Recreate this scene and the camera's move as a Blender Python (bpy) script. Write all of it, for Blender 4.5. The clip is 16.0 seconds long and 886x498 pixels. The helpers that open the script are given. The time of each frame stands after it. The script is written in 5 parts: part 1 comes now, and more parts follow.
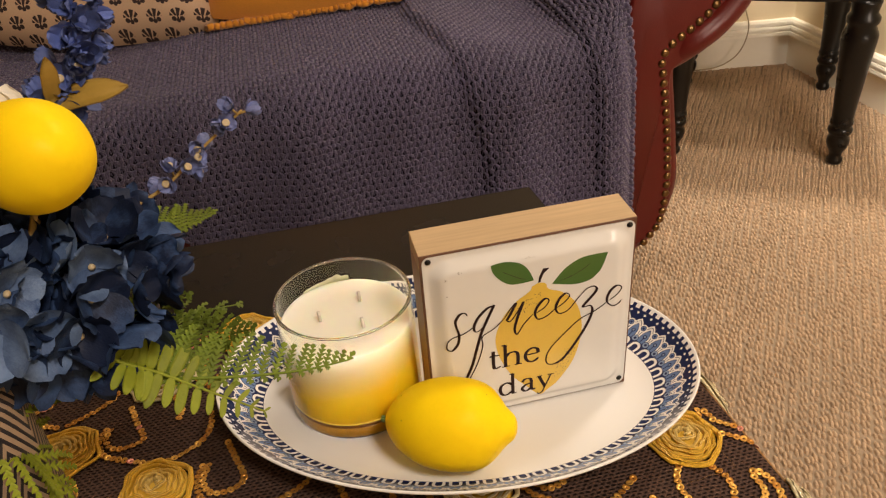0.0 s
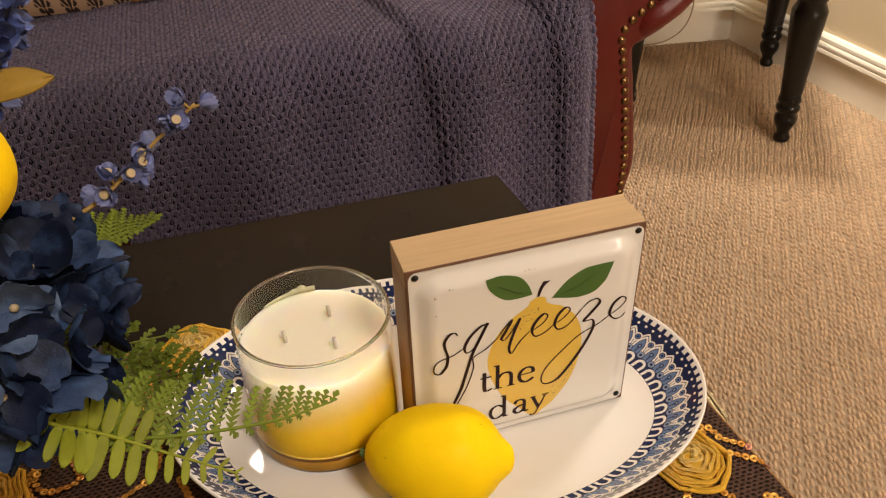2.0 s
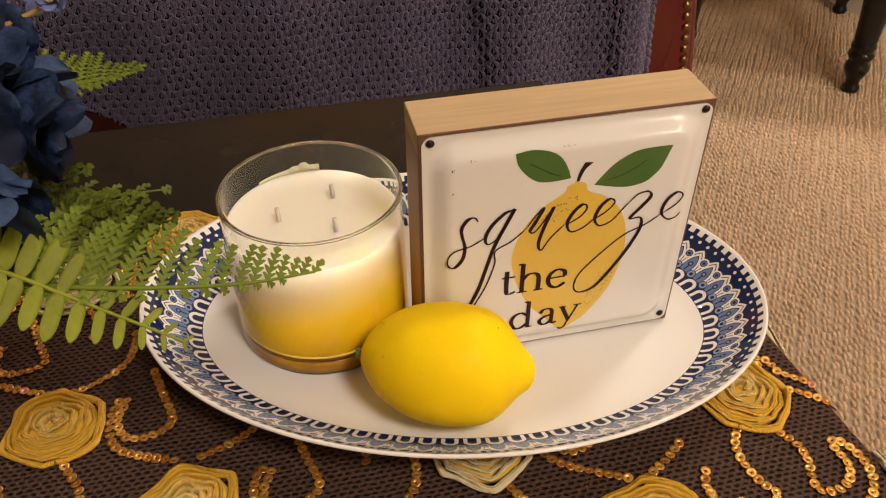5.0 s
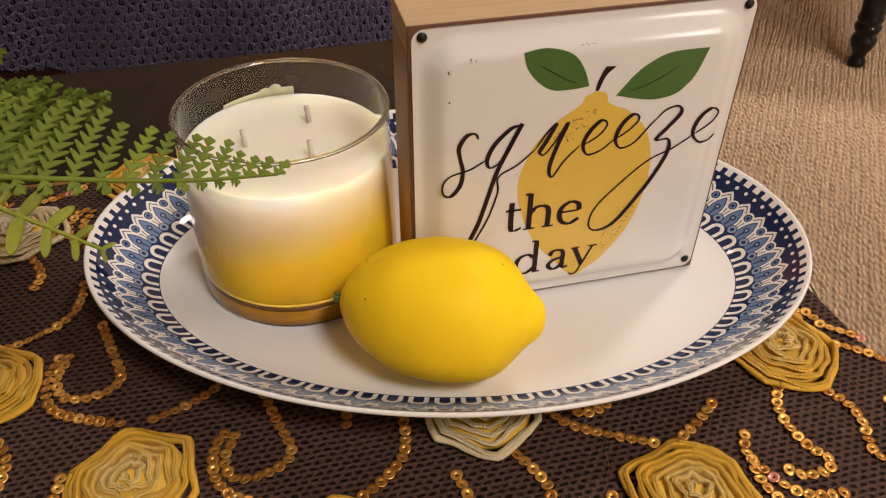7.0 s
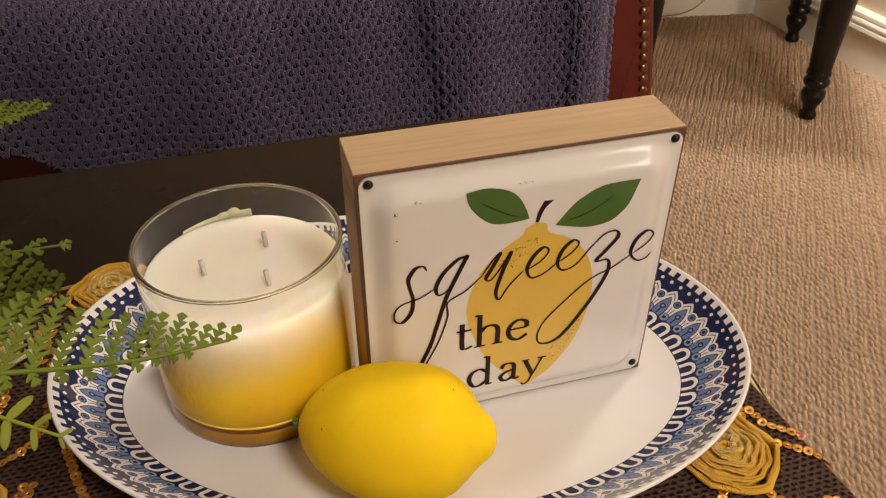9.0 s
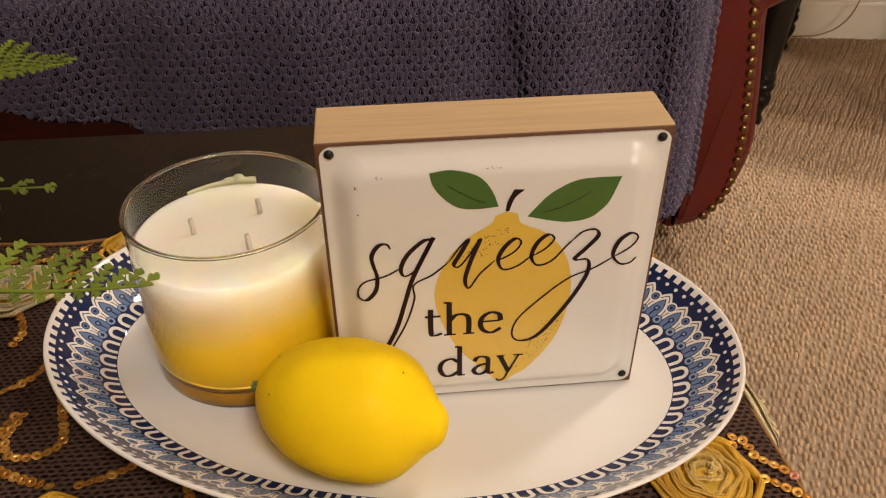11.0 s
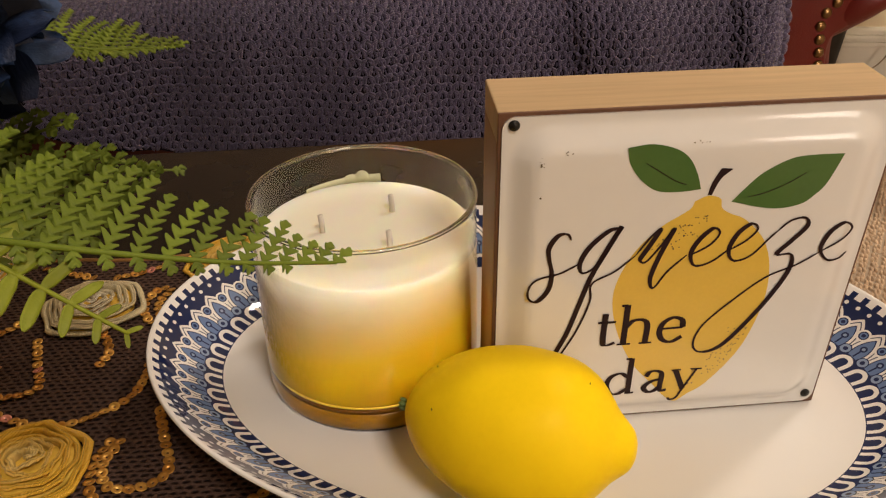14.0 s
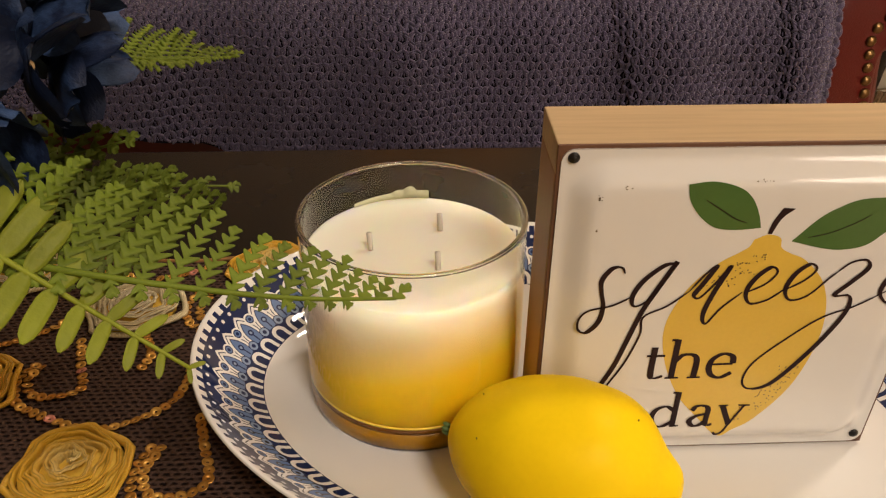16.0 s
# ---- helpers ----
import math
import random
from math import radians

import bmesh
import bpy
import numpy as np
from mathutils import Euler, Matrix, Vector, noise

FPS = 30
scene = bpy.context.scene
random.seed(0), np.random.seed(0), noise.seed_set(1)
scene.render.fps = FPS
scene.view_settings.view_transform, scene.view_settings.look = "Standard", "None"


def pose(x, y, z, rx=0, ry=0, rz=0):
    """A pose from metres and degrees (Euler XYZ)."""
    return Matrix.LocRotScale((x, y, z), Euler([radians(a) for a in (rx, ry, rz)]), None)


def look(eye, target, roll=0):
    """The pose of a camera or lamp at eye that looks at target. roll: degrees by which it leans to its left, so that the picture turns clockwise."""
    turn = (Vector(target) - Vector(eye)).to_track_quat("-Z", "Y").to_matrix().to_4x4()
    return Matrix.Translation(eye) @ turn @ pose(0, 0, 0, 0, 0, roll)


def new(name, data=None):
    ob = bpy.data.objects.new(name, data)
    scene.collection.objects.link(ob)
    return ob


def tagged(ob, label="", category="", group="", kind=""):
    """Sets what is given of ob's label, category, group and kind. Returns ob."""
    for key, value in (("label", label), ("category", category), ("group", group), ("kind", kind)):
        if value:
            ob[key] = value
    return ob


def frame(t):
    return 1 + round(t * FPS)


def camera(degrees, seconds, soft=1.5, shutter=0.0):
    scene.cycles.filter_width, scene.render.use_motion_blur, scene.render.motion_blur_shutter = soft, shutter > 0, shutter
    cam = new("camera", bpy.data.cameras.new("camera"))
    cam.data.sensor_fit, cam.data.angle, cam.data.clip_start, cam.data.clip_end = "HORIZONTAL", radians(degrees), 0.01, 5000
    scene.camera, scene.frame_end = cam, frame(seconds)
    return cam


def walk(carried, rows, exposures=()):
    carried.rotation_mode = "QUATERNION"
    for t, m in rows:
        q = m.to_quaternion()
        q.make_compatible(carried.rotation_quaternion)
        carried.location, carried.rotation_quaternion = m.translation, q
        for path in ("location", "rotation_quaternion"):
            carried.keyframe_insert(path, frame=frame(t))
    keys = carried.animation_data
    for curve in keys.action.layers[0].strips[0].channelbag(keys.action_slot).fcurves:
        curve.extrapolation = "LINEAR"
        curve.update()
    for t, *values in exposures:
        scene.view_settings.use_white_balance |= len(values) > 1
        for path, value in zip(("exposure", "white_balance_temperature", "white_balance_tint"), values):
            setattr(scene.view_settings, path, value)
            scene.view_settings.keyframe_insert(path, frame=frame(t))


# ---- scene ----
cam = camera(57.2, 16.0, soft=1.2)
METRES, EYE, TILT, LEAN, TURN = 0.66, 0.906, 0.0, 0.0, -10.3
ROWS = [
    (0.0, 0.0, 0.0, 0.0, -2.66, -32.95, 4.11),
    (0.5, -0.0806, 0.0431, -0.0308, -9.95, -34.52, 2.84),
    (1.0, -0.1105, 0.0545, -0.0215, -12.47, -35.07, 1.26),
    (1.5, -0.0863, 0.0777, -0.0189, -10.53, -35.2, 2.3),
    (2.0, -0.0437, 0.1083, -0.0238, -7.0, -35.15, 2.05),
    (2.5, -0.0312, 0.1333, -0.0292, -5.36, -35.16, 2.06),
    (3.0, -0.027, 0.1416, -0.0289, -4.03, -35.06, 1.51),
    (3.5, -0.0254, 0.1355, -0.0528, -3.47, -35.2, 1.27),
    (4.0, -0.0205, 0.1369, -0.0827, -2.94, -36.55, 0.94),
    (6.5, -0.0359, 0.2096, -0.2202, -2.58, -38.79, 0.28),
    (7.0, -0.0265, 0.2098, -0.236, -3.05, -38.74, 0.16),
    (7.5, -0.011, 0.2187, -0.2393, -3.66, -38.52, 0.43),
    (8.0, -0.0168, 0.2333, -0.2263, -4.36, -37.55, 0.24),
    (8.5, -0.0352, 0.2241, -0.1885, -5.07, -36.72, 0.2),
    (9.0, -0.0093, 0.224, -0.1758, -5.54, -35.89, 0.45),
    (11.5, 0.0977, 0.2215, -0.2138, 6.24, -34.92, 0.81),
    (12.0, 0.0889, 0.258, -0.2462, 5.16, -33.45, 1.58),
    (12.5, 0.0928, 0.2707, -0.258, 3.93, -32.29, 1.46),
    (13.0, 0.0619, 0.2595, -0.2619, 3.44, -31.85, 1.27),
    (13.5, 0.0224, 0.2554, -0.264, 3.65, -31.75, 1.04),
    (14.0, -0.0158, 0.2518, -0.2645, 5.07, -31.63, 0.74),
    (14.5, -0.0328, 0.2554, -0.2771, 6.76, -31.67, -0.23),
    (15.0, -0.0412, 0.2665, -0.2855, 7.59, -31.96, -0.49),
    (15.5, -0.0383, 0.2649, -0.273, 7.84, -32.05, -0.56),
    (16.0, -0.0318, 0.2634, -0.2504, 7.86, -32.13, -0.32),
]
walk(cam, [(t, pose(0, 0, EYE, TILT, LEAN, TURN) @ pose(METRES * x, METRES * y, METRES * z, 90 + pitch, roll, yaw)) for t, x, y, z, yaw, pitch, roll in ROWS], exposures=[(0.0, 0.0, 6100, 11), (1.5, -0.04, 6100, 11), (3.0, -0.05, 6400, 12), (4.0, -0.05, 6400, 12), (6.5, -0.14, 5600, 14), (8.0, -0.20, 5600, 14), (9.0, -0.24, 5850, 14), (11.5, -0.22, 6000, 12), (12.5, -0.28, 6000, 12), (16.0, -0.20, 6100, 11)])

# ---- world and lights ----
world = bpy.data.worlds.new("world")
world.use_nodes = True
scene.world = world
bg = world.node_tree.nodes["Background"]
bg.inputs[0].default_value, bg.inputs[1].default_value = (0.9, 0.75, 0.6, 1), 0.025


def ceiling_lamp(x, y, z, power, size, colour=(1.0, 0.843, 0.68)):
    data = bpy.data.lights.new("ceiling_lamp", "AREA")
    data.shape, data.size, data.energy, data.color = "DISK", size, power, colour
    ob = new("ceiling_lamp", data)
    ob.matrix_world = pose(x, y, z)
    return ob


# unseen main light, placed by the glare on the sign's top bevel
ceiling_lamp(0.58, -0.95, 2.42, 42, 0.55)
# added unseen fill that brightens the carpet and wall by the end table
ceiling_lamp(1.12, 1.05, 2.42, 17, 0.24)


def wall_lamp(x, y, z, power, size, colour=(1.0, 0.83, 0.64)):
    """One shade of the twin lamp high on the wall behind the sofa."""
    data = bpy.data.lights.new("wall_lamp", "AREA")
    data.shape, data.size, data.energy, data.color = "DISK", size, power, colour
    new("wall_lamp", data).matrix_world = look((x, y, z), (0.1, 0.5, 0.4))


wall_lamp(-0.075, 2.08, 2.20, 1.2, 0.03)
wall_lamp(0.045, 2.10, 2.27, 1.2, 0.03)


def floor_lamp(x, y, z, power, size, colour=(1.0, 0.80, 0.62)):
    """An unseen added light behind the way that brightens the corner wall and baseboard."""
    data = bpy.data.lights.new("floor_lamp", "AREA")
    data.shape, data.size, data.energy, data.color = "DISK", size, power, colour
    data.spread = math.radians(75)
    new("floor_lamp", data).matrix_world = look((x, y, z), (1.25, 1.95, 0.15))


floor_lamp(1.50, -1.30, 1.05, 9, 0.90)


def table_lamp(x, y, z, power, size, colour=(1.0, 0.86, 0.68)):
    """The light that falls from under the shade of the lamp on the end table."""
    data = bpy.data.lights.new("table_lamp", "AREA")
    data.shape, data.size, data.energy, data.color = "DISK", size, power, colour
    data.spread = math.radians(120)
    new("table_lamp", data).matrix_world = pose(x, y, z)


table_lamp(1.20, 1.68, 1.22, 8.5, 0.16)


# ---- small node language ----
class Ex:
    """A value in a node tree, on which plain arithmetic works."""

    def __init__(self, tree, socket):
        self.tree, self.socket = tree, socket

    def op(self, kind, *others, clamp=False):
        node = self.tree.nodes.new("ShaderNodeMath")
        node.operation, node.use_clamp = kind, clamp
        for i, value in enumerate((self, *others)):
            if isinstance(value, Ex):
                self.tree.links.new(value.socket, node.inputs[i])
            else:
                node.inputs[i].default_value = value
        return Ex(self.tree, node.outputs[0])

    def __add__(self, o): return self.op("ADD", o)
    def __sub__(self, o): return self.op("SUBTRACT", o)
    def __mul__(self, o): return self.op("MULTIPLY", o)
    def __truediv__(self, o): return self.op("DIVIDE", o)
    def __gt__(self, o): return self.op("GREATER_THAN", o)
    def __lt__(self, o): return self.op("LESS_THAN", o)
    def abs(self): return self.op("ABSOLUTE")
    def fract(self): return self.op("FRACT")
    def sqrt(self): return self.op("SQRT")
    def most(self, o): return self.op("MAXIMUM", o)
    def both(self, o): return self.op("MULTIPLY", o)
    def inside(self, a, b): return (self > a).both(self < b)


def hypot(a, b):
    return (a * a + b * b).sqrt()


def blend(tree, fac, a, b):
    """A mix of two colours, given as sockets or as tuples."""
    node = tree.nodes.new("ShaderNodeMix")
    node.data_type = "RGBA"
    for socket, value in ((node.inputs[0], fac), (node.inputs[6], a), (node.inputs[7], b)):
        if isinstance(value, Ex):
            value = value.socket
        if isinstance(value, bpy.types.NodeSocket):
            tree.links.new(value, socket)
        elif isinstance(value, tuple):
            socket.default_value = (*value[:3], 1)
        else:
            socket.default_value = value
    return node.outputs[2]


def base_material(name, rough=0.5, metal=0.0, spec=0.5):
    m = bpy.data.materials.new(name)
    m.use_nodes = True
    p = m.node_tree.nodes["Principled BSDF"]
    p.inputs["Roughness"].default_value, p.inputs["Metallic"].default_value = rough, metal
    p.inputs["Specular IOR Level"].default_value = spec
    return m, m.node_tree, p


def coords(tree, kind="Object"):
    return tree.nodes.new("ShaderNodeTexCoord").outputs[kind]


def noise_of(tree, vector, scale, detail=4.0, rough=0.55):
    node = tree.nodes.new("ShaderNodeTexNoise")
    node.inputs["Scale"].default_value, node.inputs["Detail"].default_value = scale, detail
    node.inputs["Roughness"].default_value = rough
    tree.links.new(vector, node.inputs["Vector"])
    return Ex(tree, node.outputs[0])


def stretch(tree, vector, sx, sy, sz):
    node = tree.nodes.new("ShaderNodeMapping")
    node.inputs["Scale"].default_value = (sx, sy, sz)
    tree.links.new(vector, node.inputs["Vector"])
    return node.outputs[0]


def add_bump(tree, p, height, distance, strength=1.0):
    node = tree.nodes.new("ShaderNodeBump")
    node.inputs["Strength"].default_value, node.inputs["Distance"].default_value = strength, distance
    tree.links.new(height.socket, node.inputs["Height"])
    tree.links.new(node.outputs[0], p.inputs["Normal"])


def mat(name, colour, rough=0.5, metal=0.0, spec=0.5, big=8.0, fine=150.0, var=0.18, bump=0.0002, vary=0.0, island=0.0, grain=None, sss=0.0, coat=0.0, sheen=0.0):
    """A surface of one base colour with variation at two scales, fine relief and, between objects, a random shift."""
    m, tree, p = base_material(name, rough, metal, spec)
    vec = coords(tree)
    if grain:
        vec = stretch(tree, vec, *grain)
    wide, small = noise_of(tree, vec, big), noise_of(tree, vec, fine, 3.0)
    fac = (wide * 0.6 + small * 0.4 - 0.5) * (2.2 * var)
    if vary:
        info = tree.nodes.new("ShaderNodeObjectInfo")
        fac = fac + (Ex(tree, info.outputs["Random"]) - 0.5) * vary
    if island:
        geo = tree.nodes.new("ShaderNodeNewGeometry")
        fac = fac + (Ex(tree, geo.outputs["Random Per Island"]) - 0.5) * island
    hue = tree.nodes.new("ShaderNodeHueSaturation")
    hue.inputs["Color"].default_value = (*colour, 1)
    tree.links.new((fac + 1.0).socket, hue.inputs["Value"])
    tree.links.new(hue.outputs[0], p.inputs["Base Color"])
    tree.links.new(((wide - 0.5) * 0.25 + rough).op("ADD", 0.0, clamp=True).socket, p.inputs["Roughness"])
    if bump:
        add_bump(tree, p, small, bump)
    if sss:
        p.inputs["Subsurface Weight"].default_value = sss
        p.inputs["Subsurface Radius"].default_value = (0.006, 0.004, 0.0015)
        p.inputs["Subsurface Scale"].default_value = 1.0
    p.inputs["Coat Weight"].default_value = coat
    p.inputs["Coat Roughness"].default_value = 0.08
    p.inputs["Sheen Weight"].default_value = sheen
    return m


# ---- materials ----
CARPET = mat("carpet_loops", (0.50, 0.358, 0.228), 0.95, spec=0.1, big=3.0, fine=420.0, var=0.30, island=0.16, bump=0.0016)
CARPET_FAR = mat("carpet_pile", (0.345, 0.262, 0.176), 0.95, spec=0.1, big=3.0, fine=110.0, var=0.35, bump=0.003)
CARPET_GAP = mat("carpet_backing", (0.050, 0.032, 0.019), 0.95, spec=0.1, big=4.0, fine=300.0, var=0.3)
WALL = mat("wall_paint", (0.70, 0.58, 0.38), 0.85, spec=0.2, big=2.0, fine=220.0, var=0.05, bump=0.00015)
CEILING = mat("ceiling_paint", (0.75, 0.71, 0.64), 0.9, spec=0.2, big=2.0, fine=120.0, var=0.05)
TRIM = mat("trim_paint", (0.86, 0.81, 0.68), 0.4, big=6.0, fine=90.0, var=0.06, bump=0.0001)
BLACK_TOP = mat("black_lacquer", (0.006, 0.005, 0.006), 0.24, spec=0.28, big=9.0, fine=260.0, var=0.4, bump=0.00004)
BLACK_WOOD = mat("black_painted_wood", (0.006, 0.005, 0.004), 0.30, spec=0.3, big=14.0, fine=120.0, var=0.3, bump=0.0002)
LEATHER = mat("red_leather", (0.092, 0.0062, 0.0045), 0.32, spec=0.42, big=10.0, fine=420.0, var=0.28, bump=0.0004)
BRASS_NAIL = mat("antique_brass", (0.20, 0.120, 0.050), 0.32, metal=1.0, big=30.0, fine=300.0, var=0.3)
KNIT = mat("navy_knit_yarn", (0.074, 0.058, 0.112), 0.55, spec=0.40, big=4.0, fine=900.0, var=0.45, bump=0.0010, sheen=0.25, island=0.35)
KNIT_GAP = mat("navy_knit_inner", (0.009, 0.0073, 0.014), 0.95, spec=0.1, big=6.0, fine=500.0, var=0.3)
ORANGE = mat("rust_orange_velvet", (0.62, 0.25, 0.022), 0.8, spec=0.2, big=9.0, fine=300.0, var=0.25, bump=0.0006, sheen=0.3)
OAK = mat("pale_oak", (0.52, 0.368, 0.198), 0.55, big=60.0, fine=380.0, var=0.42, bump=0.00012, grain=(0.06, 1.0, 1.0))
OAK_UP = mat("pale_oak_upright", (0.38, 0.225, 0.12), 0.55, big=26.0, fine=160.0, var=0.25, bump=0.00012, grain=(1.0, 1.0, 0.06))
ENAMEL = mat("white_enamel", (0.77, 0.75, 0.71), 0.13, big=16.0, fine=120.0, var=0.035, bump=0.00002, coat=0.25)
INK = mat("black_print", (0.022, 0.009, 0.010), 0.5, spec=0.2, big=30.0, fine=400.0, var=0.1, bump=0)
LEAF_INK = mat("green_print", (0.072, 0.150, 0.036), 0.2, big=40.0, fine=500.0, var=0.12, bump=0, coat=0.3)
LEMON_INK = mat("yellow_print", (0.74, 0.50, 0.070), 0.2, big=22.0, fine=600.0, var=0.10, bump=0, coat=0.3)
DOT_INK = mat("stipple_print", (0.12, 0.085, 0.03), 0.3, bump=0)
SCREW = mat("black_steel_screw", (0.03, 0.028, 0.026), 0.35, metal=0.7, big=200.0, fine=900.0, var=0.4)
LEMON = mat("lemon_skin", (1.0, 0.69, 0.0), 0.42, spec=0.06, big=26.0, fine=420.0, var=0.07, bump=0.00008)
CALYX = mat("green_calyx", (0.10, 0.16, 0.035), 0.6, big=90.0, fine=400.0, var=0.3)
WICK = mat("cotton_wick", (0.62, 0.57, 0.48), 0.9, big=200.0, fine=900.0, var=0.15)
LABEL = mat("cream_label", (0.62, 0.62, 0.40), 0.6, big=40.0, fine=300.0, var=0.06)
THREAD = mat("gold_thread", (0.30, 0.15, 0.04), 0.6, metal=0.3, big=200.0, fine=900.0, var=0.4)
FERN = mat("fern_green", (0.20, 0.23, 0.014), 0.55, spec=0.25, big=25.0, fine=300.0, var=0.35, bump=0.0003, vary=0.35)
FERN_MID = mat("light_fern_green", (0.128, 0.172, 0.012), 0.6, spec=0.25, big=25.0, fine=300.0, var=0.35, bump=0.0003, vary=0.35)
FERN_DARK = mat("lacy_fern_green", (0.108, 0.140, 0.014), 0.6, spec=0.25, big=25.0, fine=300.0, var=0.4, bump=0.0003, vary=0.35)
OLIVE = mat("olive_leaf", (0.30, 0.19, 0.030), 0.45, big=25.0, fine=300.0, var=0.35)
STEM = mat("olive_stem", (0.33, 0.215, 0.05), 0.6, big=40.0, fine=300.0, var=0.3)
DELPHINIUM = mat("delphinium_blue_petal", (0.085, 0.120, 0.33), 0.55, big=40.0, fine=500.0, var=0.5, bump=0.0003, vary=0.9)
PALE_BLOSSOM = mat("pale_blue_blossom", (0.16, 0.19, 0.40), 0.55, big=40.0, fine=500.0, var=0.6, bump=0.0003, vary=0.9)
EYE = mat("cream_flower_eye", (0.55, 0.43, 0.25), 0.6, big=90.0, fine=500.0, var=0.2)
WHITE_PETAL = mat("ivory_petal", (0.84, 0.79, 0.68), 0.6, big=30.0, fine=300.0, var=0.08)
TAN = mat("dry_tan_husk", (0.050, 0.034, 0.023), 0.7, big=18.0, fine=300.0, var=0.4, grain=(1, 1, 0.1))
CABLE = mat("beige_cable", (0.36, 0.29, 0.17), 0.5, bump=0)


def glass_material(name="clear_glass", ior=1.20):
    """Clear, faintly green jar glass."""
    m, tree, p = base_material(name, 0.0)
    p.inputs["Base Color"].default_value = (0.97, 0.975, 0.94, 1)
    p.inputs["Transmission Weight"].default_value = 1.0
    p.inputs["IOR"].default_value = ior
    p.inputs["Coat Weight"].default_value = 0.28
    p.inputs["Coat Roughness"].default_value = 0.0
    return m


def wax_material():
    """White wax that turns amber yellow towards the foot of the jar (object z in metres, foot at 0)."""
    m, tree, p = base_material("ombre_wax", 0.6, spec=0.05)
    vec = coords(tree)
    sep = tree.nodes.new("ShaderNodeSeparateXYZ")
    tree.links.new(vec, sep.inputs[0])
    # the x term paints a warm reflection: amber stands higher on the right
    z = Ex(tree, sep.outputs[2]) + (noise_of(tree, vec, 22.0) - 0.5) * 0.008 - Ex(tree, sep.outputs[0]) * 0.15 + Ex(tree, sep.outputs[1]) * 0.04
    ramp = tree.nodes.new("ShaderNodeValToRGB")
    tree.links.new(((z - 0.0150) / 0.0585).socket, ramp.inputs[0])
    stops = ((0.0, (0.78, 0.43, 0.0)), (0.20, (0.90, 0.56, 0.0)), (0.40, (0.92, 0.62, 0.02)), (0.55, (0.84, 0.60, 0.14)), (0.70, (0.80, 0.63, 0.28)), (0.85, (0.80, 0.70, 0.46)), (0.99, (0.82, 0.785, 0.65)))
    while len(ramp.color_ramp.elements) < len(stops):
        ramp.color_ramp.elements.new(0.5)
    for e, (at, colour) in zip(ramp.color_ramp.elements, stops):
        e.position, e.color = at, (*colour, 1)
    tree.links.new(ramp.outputs[0], p.inputs["Base Color"])
    p.inputs["Subsurface Weight"].default_value = 0.5
    p.inputs["Subsurface Radius"].default_value = (0.020, 0.012, 0.003)
    p.inputs["Subsurface Scale"].default_value = 1.0
    return m


def runner_material():
    """Brown-black net over dark cloth: rows of small slanting holes."""
    m, tree, p = base_material("dark_net_cloth", 0.8, spec=0.12)
    vec = coords(tree)
    wave = noise_of(tree, vec, 14.0)
    sep = tree.nodes.new("ShaderNodeSeparateXYZ")
    tree.links.new(vec, sep.inputs[0])
    x, y = Ex(tree, sep.outputs[0]) + (wave - 0.5) * 0.004, Ex(tree, sep.outputs[1]) + (wave - 0.5) * 0.003
    row = y / 0.0029
    half = row.op("FLOOR") * 0.5
    cx, cy = (x / 0.0046 + half).fract() - 0.5, (row + (noise_of(tree, vec, 260.0, 2.0) - 0.5) * 0.7).fract() - 0.5
    hole = (cy.abs() * -4.0 + 1.35).op("ADD", 0.0, clamp=True) * ((cx.abs() * -3.4 + 1.40 + (noise_of(tree, vec, 420.0, 2.0) - 0.5) * 1.6).op("ADD", 0.0, clamp=True))
    ridge = hole * -1.0 + 1.0
    fine = noise_of(tree, vec, 900.0)
    depth = (ridge * 1.05 - 0.05 + (fine - 0.5) * 0.5 + (wave - 0.5) * 0.6).op("ADD", 0.0, clamp=True)
    tree.links.new(blend(tree, depth, (0.015, 0.009, 0.008), (0.098, 0.057, 0.042)), p.inputs["Base Color"])
    add_bump(tree, p, ridge + fine * 0.6, 0.0022)
    return m


